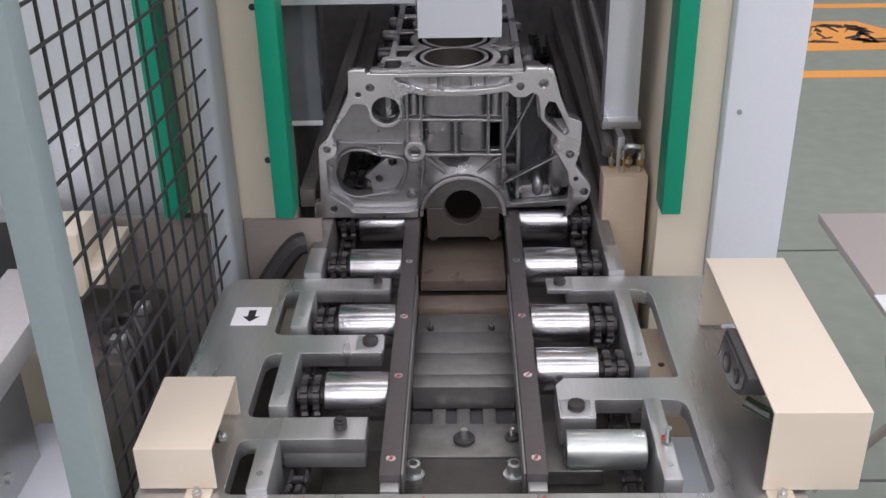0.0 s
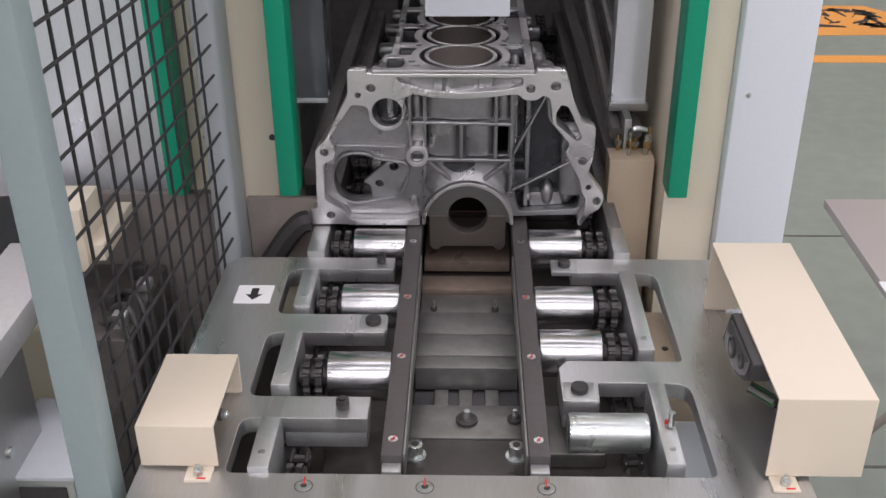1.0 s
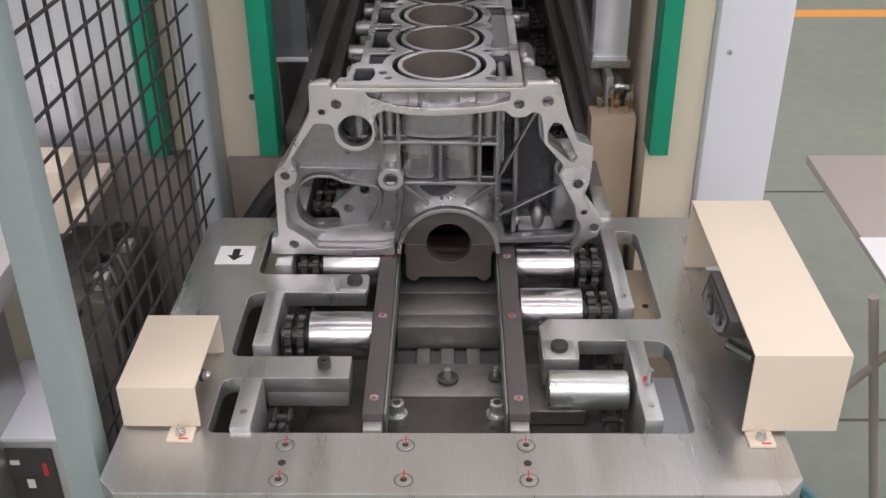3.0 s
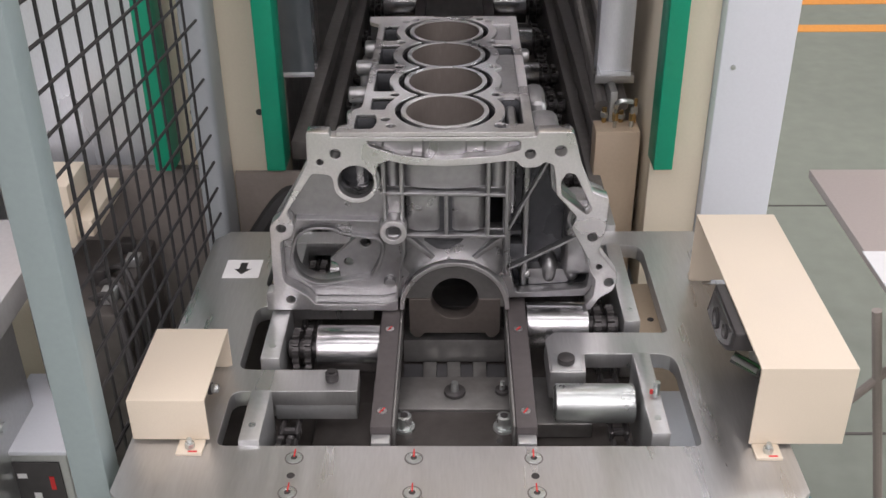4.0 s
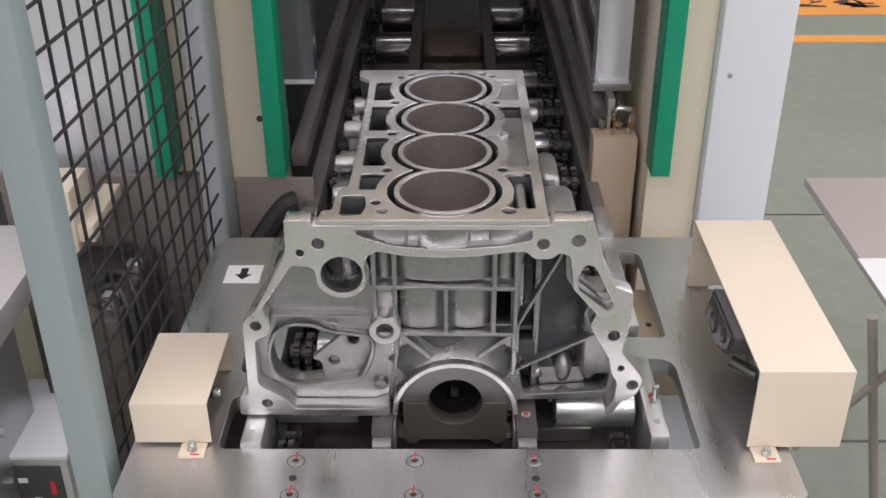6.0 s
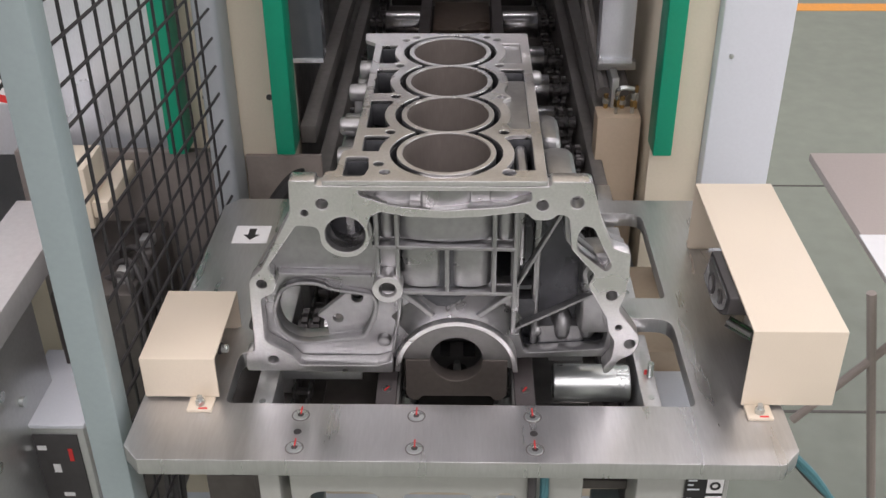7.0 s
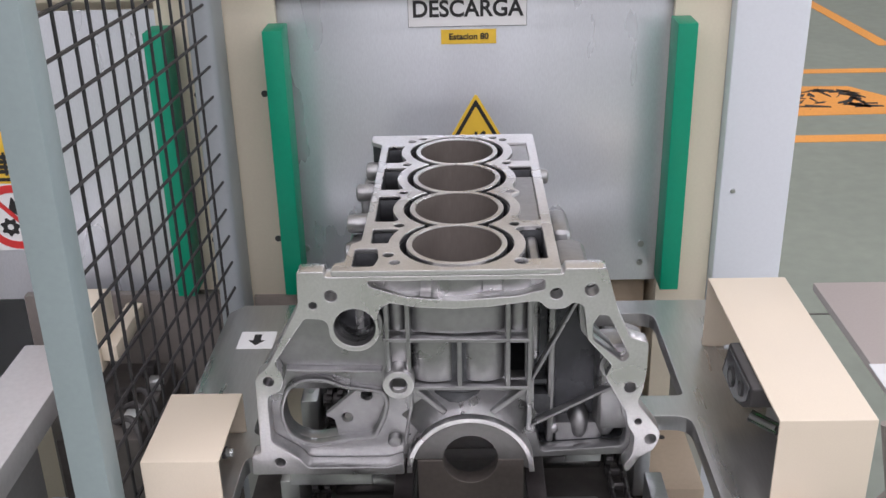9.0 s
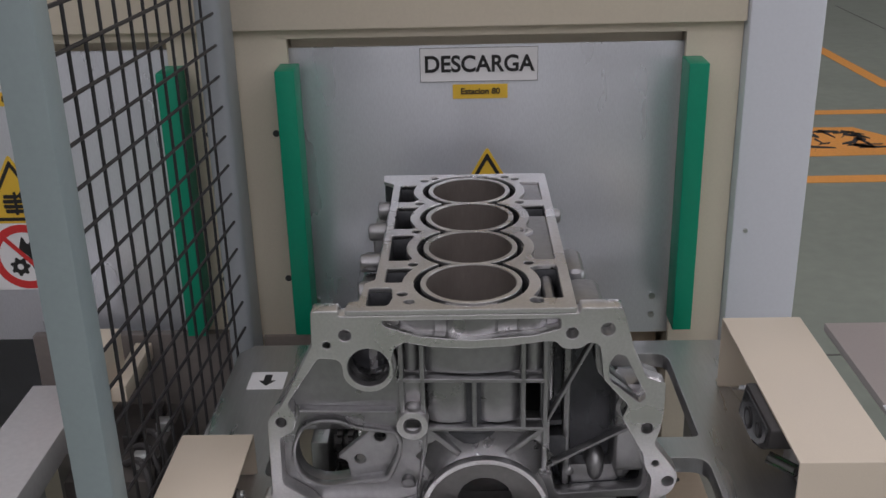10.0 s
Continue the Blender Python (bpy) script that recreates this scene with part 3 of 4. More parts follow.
    for x in (-0.006, 0.075):
        # thin black disc on the tray, painted shade of a drilled opening
        part("tray_hole", cyl((x, 0.120, 0.909), (x, 0.120, 0.9093), 0.0032, seg=12), BLACKSTEEL, c, "dark disc for the shade in a drilled opening")
    for x0, x1, y0, y1, z1, mat in ((-0.104, -0.043, 0.072, 0.108, 0.897, DULL), (0.109, 0.160, 0.072, 0.112, 0.897, DULL), (-0.100, -0.045, 0.112, 0.20, 0.890, DARKPIT), (0.108, 0.165, 0.160, 0.235, 0.895, DULL), (-0.125, -0.045, 0.28, 0.33, 0.893, DULL), (0.11, 0.19, 0.40, 0.45, 0.893, DULL)):
        part("bed_block", box(x0, x1, y0, y1, 0.8785, z1, 0.002), mat, c, "oily bed block")
    part("bed_cover", box(0.2225, 0.275, 0.238, 0.405, 0.80, 0.900, 0.002), BROWNBOX, c, "tan cover beside the bed")
    part("bed_cover", box(0.2225, 0.275, 0.078, 0.232, 0.80, 0.880, 0.002), PANELGREY, c, "pale cover beside the bed")
    # thin black disc on the cover, painted shade of a drilled opening
    part("cover_hole", cyl((0.247, 0.33, 0.900), (0.247, 0.33, 0.9006), 0.0036, seg=16), BLACKSTEEL, c, "dark disc for the shade in a drilled opening")
    part("bed_cover", box(-0.20, -0.154, 0.075, 0.40, 0.80, 0.875, 0.002), DARKPIT, c, "dark cover beside the bed")
    for x, y, z, r in ((0.034, 0.188, 0.9105, 0.0105), (0.080, 0.190, 0.9105, 0.007), (-0.004, 0.405, 0.900, 0.004), (0.066, 0.405, 0.900, 0.004)):
        bm = cyl((0, 0, 0), (0, 0, 0.004), r, seg=18, bevel=0.001)
        k = part("knob", bm, BLACKSTEEL, c, "black locating knob", at=pose(x, y, z))
        part("knob_tip", cyl((0, 0, 0.004), (0, 0, 0.013), r * 0.4, seg=12, r2=r * 0.3), ZINC, k)
    for x in (-0.0125, 0.0795):
        b = part("stop_bolt", cyl((x, 0.138, 0.909), (x, 0.138, 0.924), 0.0070, seg=20, bevel=0.001), ZINC, c, "zinc stop bolt with washer")
        part("washer", cyl((x, 0.138, 0.909), (x, 0.138, 0.9115), 0.0100, seg=20), ZINC, b)
        # black disc on the bolt head, for the shade in its hex opening
        part("socket", cyl((x, 0.138, 0.924), (x, 0.138, 0.9243), 0.004, seg=6), BLACKSTEEL, b)
    for x in (-0.12, 0.19):
        part("stand", box(x - 0.02, x + 0.02, 0.10, 0.14, 0.0, 0.80, 0.002), POSTGREY, c, "grey stand leg")
        part("stand", box(x - 0.02, x + 0.02, 1.30, 1.34, 0.0, 0.80, 0.002), POSTGREY, c, "grey stand leg")
    return c


FACE_Y = 0.53


def machine():
    """Front of the machine: cream face plates, grey panels, posts; both stations share it."""
    m = thing("machine_enclosure", "cream and grey machine enclosure with two unloading openings", "machine")
    lo, hi = 0.40, 2.05
    openings = [(-0.183, 0.276), (-0.183 + PITCH, 0.276 + PITCH)]
    for x0, x1 in openings:
        part("face_plate", upright([[(x0 - 0.058, lo), (x1 + 0.0565, lo), (x1 + 0.0565, 1.362), (x0 - 0.058, 1.362)],
                                           fillet([(x0 + 0.006, 0.80), (x1 - 0.006, 0.80), (x1 - 0.006, 1.352), (x0 + 0.006, 1.352)], 0.002)], FACE_Y, FACE_Y + 0.010, 0.0006), FACE, m, "cream face plate")
        part("lintel", box(x0 - 0.058, x1 + 0.0565, FACE_Y - 0.012, FACE_Y + 0.01, 1.3635, hi, 0.002), FACE, m, "cream lintel panel")
        part("cheek", box(x1 - 0.0045, x1 - 0.001, FACE_Y + 0.012, FACE_Y + 0.34, 0.80, 1.352, 0.0005), FACE, m)
        part("cheek", box(x0 + 0.001, x0 + 0.0045, FACE_Y + 0.012, FACE_Y + 0.09, 0.80, 1.352, 0.0005), FACE, m)
        part("header", box(x0 + 0.007, x1 - 0.007, FACE_Y + 0.022, FACE_Y + 0.026, 1.325, 1.60), FACE, m, "cream header behind the door")
        # taupe in place of tan puts the sill's shade into its colour
        part("sill_plate", box(x0 - 0.05, x0 + 0.045, FACE_Y - 0.008, FACE_Y - 0.001, 0.86, 0.985, 0.001), TAUPE, m, "sill plate, its shade in the taupe colour")
        for gx in (x0 + 0.0080, x1 + 0.0010):
            part("guide_bar", box(gx - 0.0110, gx + 0.0110, FACE_Y - 0.043, FACE_Y - 0.001, 1.004, 1.325, 0.0012), GREEN, m, "green plastic door guide bar")
        for z in (1.0605, 1.2435):
            # thin black discs on the face, painted shade of drilled openings
            part("face_hole", cyl((x0 - 0.0140, FACE_Y - 0.0006, z), (x0 - 0.0140, FACE_Y, z), 0.0040, seg=14), BLACKSTEEL, m, "dark disc for the shade in a drilled opening")
            if x0 < -0.5:
                part("face_hole", cyl((x1 + 0.0320, FACE_Y - 0.0006, z), (x1 + 0.0320, FACE_Y, z), 0.0040, seg=14), BLACKSTEEL, m, "dark disc for the shade in a drilled opening")
    # grey corner panel
    g = part("corner_panel", box(0.3335, 0.416, FACE_Y - 0.018, FACE_Y + 0.9, 0.05, hi, 0.004), PANELGREY, m, "light grey corner panel")
    for z in (1.121, 1.40):
        part("panel_screw", cyl((0.349, FACE_Y - 0.020, z), (0.349, FACE_Y - 0.018, z), 0.0030, seg=12, bevel=0.0006), ZINC, g)
    # rounded grey post between the stations
    loop = fillet([(-0.262, 0.462), (-0.2335, 0.462), (-0.2335, 0.528), (-0.262, 0.528)], 0.012, 6)
    part("corner_post", slab([loop], 0.0, hi), BLUEGREY, m, "rounded grey corner post")
    part("base_panel", box(-0.90, 0.34, FACE_Y + 0.012, FACE_Y + 0.02, 0.05, 0.40), PANELGREY, m)
    # unseen roof, stopped short to set how much light falls inside
    part("roof", box(-1.0, 0.416, FACE_Y + 0.03, 1.28, hi, hi + 0.02), PANELGREY, m)
    part("back_panel", box(-1.0, 0.416, 1.75, 1.77, 0.05, hi), INNER, m)
    part("side_panel", box(0.397, 0.415, FACE_Y + 0.9, 1.75, 0.05, hi), PANELGREY, m)
    part("side_panel", box(-1.0, -0.98, FACE_Y, 1.75, 0.05, hi), PANELGREY, m)
    part("divider", box(-0.30, -0.285, FACE_Y + 0.02, 1.75, 0.05, hi), INNER, m)
    return m


def inside():
    """What shows through the opening: sheets, guides, valves."""
    s = thing("inner_guard", "hanging bright sheet guards inside the machine", "guard")
    for x0, x1 in ((-0.178, -0.138), (0.208, 0.2495)):
        sheet = SMOKED if x0 < 0 else STAINLESS
        part("guard_sheet", box(x0, x1, 0.600, 0.602, 1.08, 1.80, 0.0005), sheet, s, "smoked grey sheet" if x0 < 0 else "bright vertical sheet")
        part("sheet_flange", box(x1 - 0.002 if x0 < 0 else x0, x1 if x0 < 0 else x0 + 0.002, 0.602, 0.63, 1.08, 1.80), sheet, s)
        part("sheet_edge", box(x0, x1, 0.5975, 0.5995, 1.078, 1.084, 0.0004), STAINLESS, s, "bright lower edge")
    h = thing("hanging_plate", "pale grey plate hanging in the opening", "plate")
    part("plate", box(-0.016, 0.081, 0.570, 0.573, 1.194, 1.60, 0.0006), PANELGREY, h)
    part("crossbar", box(-0.178, -0.018, 0.572, 0.59, 1.234, 1.27, 0.001), STAINLESS, h, "bright crossbar")
    b = thing("valve_box", "tan cover box with brass and steel fittings on top", "box")
    part("cover", box(0.209, 0.264, 0.575, 0.612, 0.60, 1.014, 0.001), BROWNBOX, b)
    part("rail", box(0.212, 0.262, 0.64, 0.655, 1.052, 1.064, 0.001), ALU, b, "bright mounting rail")
    part("bracket", box(0.228, 0.237, 0.605, 0.65, 1.0142, 1.055, 0.001), ALU, b)
    for k, (x, y, z, r, l) in enumerate(((0.222, 0.606, 1.0142, 0.0050, 0.020), (0.233, 0.588, 1.0142, 0.0040, 0.028), (0.243, 0.606, 1.0142, 0.0055, 0.016), (0.254, 0.590, 1.0142, 0.0042, 0.026), (0.260, 0.604, 1.0142, 0.0036, 0.032))):
        f = part("fitting", cyl((x, y, z), (x, y, z + l), r * 0.6, seg=12, bevel=0.0006), ZINC if k % 2 else BRASS, b, "threaded steel fitting" if k % 2 else "brass fitting")
        part("fitting_nut", cyl((x, y, z + l * 0.35), (x, y, z + l * 0.7), r, seg=6, bevel=0.0004), BRASS if k % 2 else ZINC, f)
    part("elbow", tube(smooth_line([(0.233, 0.588, 1.040), (0.233, 0.580, 1.050), (0.240, 0.578, 1.054), (0.252, 0.578, 1.052)], 6), 0.0032), ZINC, b, "bent steel fitting")
    d = thing("side_guide", "black slanting chain guide along the conveyor", "guide")
    for x in (-0.165, 0.225):
        part("guide_beam", box(x - 0.010, x + 0.010, 0.60, 1.50, 0.965, 0.99, 0.002), DARKRAIL, d)
    for x in (0.245, 0.270):
        part("guide_strut", cyl((x - 0.05, 1.3, 1.22), (x - 0.025, 0.62, 1.03), 0.009, seg=10), DARKRAIL, d)
    cable = [(-0.235, 0.490, 0.870), (-0.205, 0.495, 0.912), (-0.182, 0.498, 0.945), (-0.166, 0.500, 0.962), (-0.157, 0.503, 0.963)]
    tagged(part("cable", tube(smooth_line(cable), 0.0135), RUBBER), "thick black cable bundle beside the conveyor", "cable")


def door():
    """Stainless lifting door with its signs; its origin is the lower edge."""
    d = thing("lifting_door", "brushed stainless lifting door with warning signs", "door")
    bm = box(-0.182, 0.2755, 0.5430, 0.5465, 0, 0.3655, 0.0008)
    part("panel", bm, STAINLESS, d, "brushed stainless sheet")
    y = 0.5430
    s = part("title_sign", box(-0.0285, 0.1058, y - 0.0012, y, 0.3235, 0.3625), WHITE, d, "white sign reading DESCARGA")
    m = pose(0.0387, y - 0.0016, 0.3430, 90)
    part("sign_border", upright([[(-0.0285, 0.3235), (0.1058, 0.3235), (0.1058, 0.3625), (-0.0285, 0.3625)], [(-0.0281, 0.3239), (0.1054, 0.3239), (0.1054, 0.3621), (-0.0281, 0.3621)]], y - 0.0015, y - 0.0011), BLACKINK, s, "thin dark border")
    part("letters", letters("DESCARGA", 0.0262, m=m @ Matrix.Diagonal((0.94, 1, 1, 1)), weight=0.0006), BLACKINK, s, "black capital letters")
    yl = part("station_label", box(0.0084, 0.0713, y - 0.0010, y, 0.3035, 0.3200), YELLOW, d, "yellow label reading Estacion 80")
    part("letters", letters("Estacion 80", 0.0098, weight=0.00025, m=pose(0.040, y - 0.0014, 0.3118, 90)), BLACKINK, yl)
    tri = part("warning_triangle", upright([fillet([(-0.002, 0.1585), (0.0970, 0.1585), (0.0473, 0.2455)], 0.005)], y - 0.0010, y), YELLOW, d, "yellow and black warning triangle")
    part("triangle_border", upright([fillet([(0.0035, 0.1615), (0.0912, 0.1615), (0.0473, 0.2385)], 0.003), fillet([(0.0110, 0.1657), (0.0838, 0.1657), (0.0473, 0.2298)], 0.002)], y - 0.0014, y - 0.0009), BLACKINK, tri)
    bm = None
    for x0, x1, z in ((0.0335, 0.0510, 0.1925), (0.0320, 0.0650, 0.1865), (0.0320, 0.0660, 0.1800), (0.0335, 0.0580, 0.1740)):
        bm = upright([fillet([(x0, z - 0.0024), (x1, z - 0.0024), (x1, z + 0.0024), (x0, z + 0.0024)], 0.0015)], y - 0.0018, y - 0.0013, bm=bm)
    bm = upright([fillet([(0.0455, 0.1690), (0.0490, 0.1690), (0.0490, 0.1985), (0.0455, 0.1985)], 0.001)], y - 0.0019, y - 0.0013, bm=bm)
    bm = upright([fillet([(0.0500, 0.1935), (0.0560, 0.2000), (0.0590, 0.1975), (0.0560, 0.1880)], 0.001)], y - 0.0018, y - 0.0013, bm=bm)
    part("pictogram", bm, BLACKINK, tri)
    sq = part("prohibition_sign", box(0.004, 0.091, y - 0.0010, y, 0.070, 0.158), WHITE, d, "white sign with a red prohibition ring")
    part("red_ring", upright([ring(0.0473, 0.114, 0.0425, 40), ring(0.0473, 0.114, 0.0325, 40)], y - 0.0014, y - 0.0009), REDINK, sq)
    gear = [(0.0385 + (0.0125 if k % 4 < 2 else 0.0095) * math.cos(math.pi * k / 14), 0.101 + (0.0125 if k % 4 < 2 else 0.0095) * math.sin(math.pi * k / 14)) for k in range(28)]
    bm = upright([gear, ring(0.0385, 0.101, 0.004, 12)], y - 0.0013, y - 0.0009)
    bm = upright([fillet([(0.040, 0.124), (0.046, 0.142), (0.052, 0.130), (0.057, 0.137), (0.066, 0.134), (0.064, 0.118), (0.060, 0.098), (0.054, 0.098), (0.052, 0.115)], 0.003)], y - 0.0013, y - 0.0009, bm=bm)
    part("pictogram", bm, BLACKINK, sq)
    c = math.sqrt(0.5) * 0.036
    part("red_bar", upright([[(0.0473 - c - 0.002, 0.114 + c), (0.0473 - c + 0.003, 0.114 + c + 0.003), (0.0473 + c + 0.002, 0.114 - c), (0.0473 + c - 0.003, 0.114 - c - 0.003)]], y - 0.0018, y - 0.0014), REDINK, sq)
    for x in (-0.165, 0.25):
        for z in (0.025, 0.05):
            part("rivet", cyl((x, y - 0.002, z), (x, y, z), 0.004, seg=12), ZINC, d)
    return d


def engine_block():
    """Cast aluminium block; origin at the middle of the rear face's lower edge, body along +y."""
    e = thing("engine_block", "four-cylinder cast aluminium engine block with machined faces", "engine block")
    mm = lambda pts: [tuple(v * 0.001 for v in p) for p in pts]
    outline = fillet(mm([(-135, 194), (-113.5, 194), (-113, 189.4), (76.5, 189.4), (77.5, 194), (110, 194), (113, 184), (121, 155), (131, 132), (147, 126, 3), (147, 100), (145, 83), (141, 69), (163, 39, 8), (158, 22, 6), (146, 15), (137, 0), (133, 0), (132, 6),
                         (139, 17), (140, 35), (134, 46), (132, 59), (113, 94.5), (118, 105.5), (97, 130), (95, 148), (93, 161), (85, 164), (78, 158, 5), (64, 158, 5), (58, 165), (50, 165), (20, 161), (-10, 159.5), (-40, 161), (-62, 165.5), (-70, 161), (-73, 152), (-71, 134, 9), (-82, 122, 9), (-98, 121, 9), (-112, 131, 9), (-113, 151, 8), (-132, 152),
                         (-160, 110, 4), (-155, 103, 4), (-153, 94, 5), (-157, 84, 4), (-168, 79, 4), (-169, 33, 5), (-146, 17), (-139, 7), (-70, 7), (-56, 12), (-56, -1), (-142, -1), (-143, 0), (-188, 0), (-187, 20), (-179, 22), (-177, 98, 8), (-166, 107, 6), (-136, 164)]), 0.003)
    arc = fillet(mm([(-80, 185), (62, 185), (62, 176), (40, 170.5), (-10, 167), (-50, 171), (-77, 180)]), 0.003)
    side_pocket = fillet(mm([(101, 143), (106, 153), (114, 151), (132, 114), (127, 108), (101.5, 130)]), 0.003)
    holes = [ring(x * 1e-3, z * 1e-3, r * 1e-3, 16) for x, z, r in ((-163, 12.6, 4.6), (-166, 93.7, 4.6), (-109, 172.5, 5), (71, 172, 5), (99, 175, 5.6), (134, 84, 5), (153.6, 32.7, 5), (142.4, 50.4, 3), (-124, 164, 3.2))]
    big = ring(-0.0915, 0.1435, 0.0170, 32)
    part("bell_flange", upright([outline, arc, side_pocket, big, *holes], 0.0, 0.016, 0.0008), MACHINED, e, "machined bell housing flange")
    starter = fillet(mm([(-159, 58, 16), (-151, 80, 14), (-138, 87, 8), (-120, 86), (-108, 80), (-74, 75), (-71, 66), (-74, 52), (-82, 34), (-112, 29), (-136, 25, 10), (-154, 35, 14)]), 0.005, 5)
    deep = fillet(mm([(55, 160), (68, 155), (86, 160), (91, 158), (93, 129), (114, 106), (109, 95), (129, 58), (131, 46), (136, 34), (134, 15), (62, 10), (56, 40)]), 0.005)
    arch_cut = [(0.001 + 0.0245 * math.cos(a), 0.011 + 0.0245 * math.sin(a)) for a in (math.pi * k / 20 for k in range(21))]
    back = fillet(mm([(108, 182), (119, 154), (129, 131), (145, 124), (144, 100), (142, 83), (138, 69), (159, 39), (155, 24), (133, 2)]), 0.004) + [(0.0255, 0.003)] + arch_cut + [(-0.0235, 0.003)] + fillet(mm([(-184, 3), (-174, 97), (-134, 162), (-134, 182)]), 0.004)
    part("flange_backing", upright([back, big, starter, deep, side_pocket, mm([(35, 85), (48, 85), (48, 126), (35, 126)])], 0.0165, 0.030, 0.001), CAST, e, "raw cast rear wall")
    wall = fillet(mm([(51, 165), (68, 160), (86, 165), (95, 163), (97, 131), (118, 106), (113, 95), (133, 59), (135, 47), (140, 35), (138, 10), (58, 6), (51, 38)]), 0.005)
    part("deep_wall", upright([wall], 0.0450, 0.053), POCKETSHADE, e, "deep pocket wall, shade put into its colour")
    part("pocket_wall", upright([wall, deep], 0.0303, 0.0448), POCKETSHADE, e, "deep pocket side, shade put into its colour")
    part("slot_wall", box(-0.082, 0.064, 0.0125, 0.0163, 0.160, 0.1885, 0.001), CAST, e, "cast wall behind the top slot")
    for x, w in ((-0.052, 0.024), (-0.008, 0.034), (0.040, 0.020)):
        bm = cyl((0, 0, 0.162), (0, 0, 0.1825), w / 2, None, 32, bevel=0.003)
        bmesh.ops.transform(bm, matrix=Matrix.LocRotScale((x, 0.0135, 0), None, (1.25, 0.35, 1)), verts=bm.verts)
        part("slot_bulge", bm, CAST, e, "rounded bulge in the top slot")
    # starter opening rim and inner lug
    rim = fillet(mm([(-163, 58, 16), (-154, 83, 14), (-138, 91, 8), (-118, 90), (-107, 84), (-71, 78), (-67, 67), (-70, 50), (-79, 30), (-112, 25), (-137, 21, 10), (-157, 32, 14)]), 0.006, 5)
    part("starter_rim", upright([rim, starter], 0.009, 0.0175, 0.0015), CAST, e, "raised rim of the starter opening")
    part("starter_lug", upright([fillet(mm([(-125, 47), (-116, 44), (-114, 26), (-80, 26), (-66, 60), (-68, 78), (-92, 77)]), 0.004), ring(-0.105, 0.0455, 0.0046, 16), ring(-0.087, 0.0675, 0.0050, 14)], 0.0190, 0.0255, 0.001), CAST, e, "cast lug behind the opening")
    part("port_boss", upright([ring(-0.0915, 0.1435, 0.0225, 32), big], 0.006, 0.05, 0.0015), CAST, e, "round port boss")
    # added dark disc closes the port, for the shade inside
    part("port_end", upright([ring(-0.0915, 0.1435, 0.0200, 28)], 0.0310, 0.0340), POCKETSHADE, e, "dark disc for the shade inside the port")
    part("plug_boss", upright([ring(-0.058, 0.0897, 0.0132, 28), ring(-0.058, 0.0897, 0.0075, 20)], -0.002, 0.020, 0.001), MACHINED, e, "machined round boss with a threaded hole")
    # ribs of the cast wall
    def rib(x0, z0, x1, z1, w=4.0, y0=4.0, bev=0.0012):
        d = Vector((x1 - x0, z1 - z0)).normalized() * 0.001
        n = Vector((-d.y, d.x)) * w / 2
        p, q = Vector((x0, z0)) * 0.001, Vector((x1, z1)) * 0.001
        part("rib", upright([[tuple(p - n), tuple(q - n), tuple(q + n), tuple(p + n)]], y0 * 0.001, 0.018, bev), CAST, e)
    for r in ((-70, 129, 51, 127), (-70, 83, 51, 82), (-49, 165, -49, 60), (-7, 129, -7, 84), (33, 165, 33, 82), (51, 165, 51, 40), (-66, 165, -66, 98), (54, 88, 90, 162, 3, 9), (50, 39.5, 123, 80, 3, 9),
              (-152, 99, -72, 97, 3, 8), (-46, 83, -56, 14, 3, 9), (20, 56, 50, 80, 5, 7), (-20, 56, -46, 80, 5, 7)):
        rib(*r)
    # rounded jacket bulges between the ribs
    for x, z0, z1, r, h in ((-0.008, 0.1315, 0.161, 0.040, 0.009), (-0.028, 0.0855, 0.1265, 0.0195, 0.010), (0.0125, 0.0855, 0.1265, 0.0185, 0.010), (-0.058, 0.132, 0.160, 0.007, 0.006), (0.042, 0.131, 0.160, 0.008, 0.006)):
        bm = cyl((0, 0, z0), (0, 0, z1), r, None, 40, bevel=0.003)
        bmesh.ops.transform(bm, matrix=Matrix.LocRotScale((x, 0.0185, 0), None, (1, h / r, 1)), verts=bm.verts)
        part("jacket_bulge", bm, CAST, e, "rounded cast jacket bulge")
    for x, z, r, sz in ((74, 22, 8, 1.0), (97, 26, 10, 1.7), (120, 34, 11, 2.1), (66, 40, 7, 2.2)):
        part("cast_bulge", ball((x * 1e-3, 0.042, z * 1e-3), r * 1e-3, (1, 1.6, sz), None, 20), CAST, e, "rounded bulge in the deep pocket")
    for x, z, r in ((-64, 25.5, 6),):
        part("cast_boss", cyl((x * 1e-3, 0.009, z * 1e-3), (x * 1e-3, 0.018, z * 1e-3), r * 1e-3, None, 20, bevel=0.002), CAST, e, "small round cast boss")
    # rear main bearing housing
    arch = [(0.001 + 0.055 * math.cos(a), 0.001 + 0.055 * math.sin(a)) for a in (math.pi * k / 28 for k in range(29))]
    inner = [(0.001 + 0.0505 * math.cos(a), 0.001 + 0.0505 * math.sin(a)) for a in (math.pi * (1 - k / 28) for k in range(29))]
    part("arch_lip", upright([arch + inner], -0.001, 0.017, 0.0006), MACHINED, e, "machined arch lip")
    bm = bmesh.new()
    rows = []
    for r, y in ((0.0552, 0.006), (0.0600, 0.0100), (0.0680, 0.0130), (0.0760, 0.0160)):
        rows.append([bm.verts.new((0.001 + r * math.cos(a), y, 0.001 + r * math.sin(a))) for a in (math.pi * (0.22 + 0.56 * k / 28) for k in range(29))])
    for r0, r1 in zip(rows, rows[1:]):
        for k in range(28):
            bm.faces.new((r0[k], r0[k + 1], r1[k + 1], r1[k]))
    bmesh.ops.solidify(bm, geom=bm.faces[:], thickness=0.002)
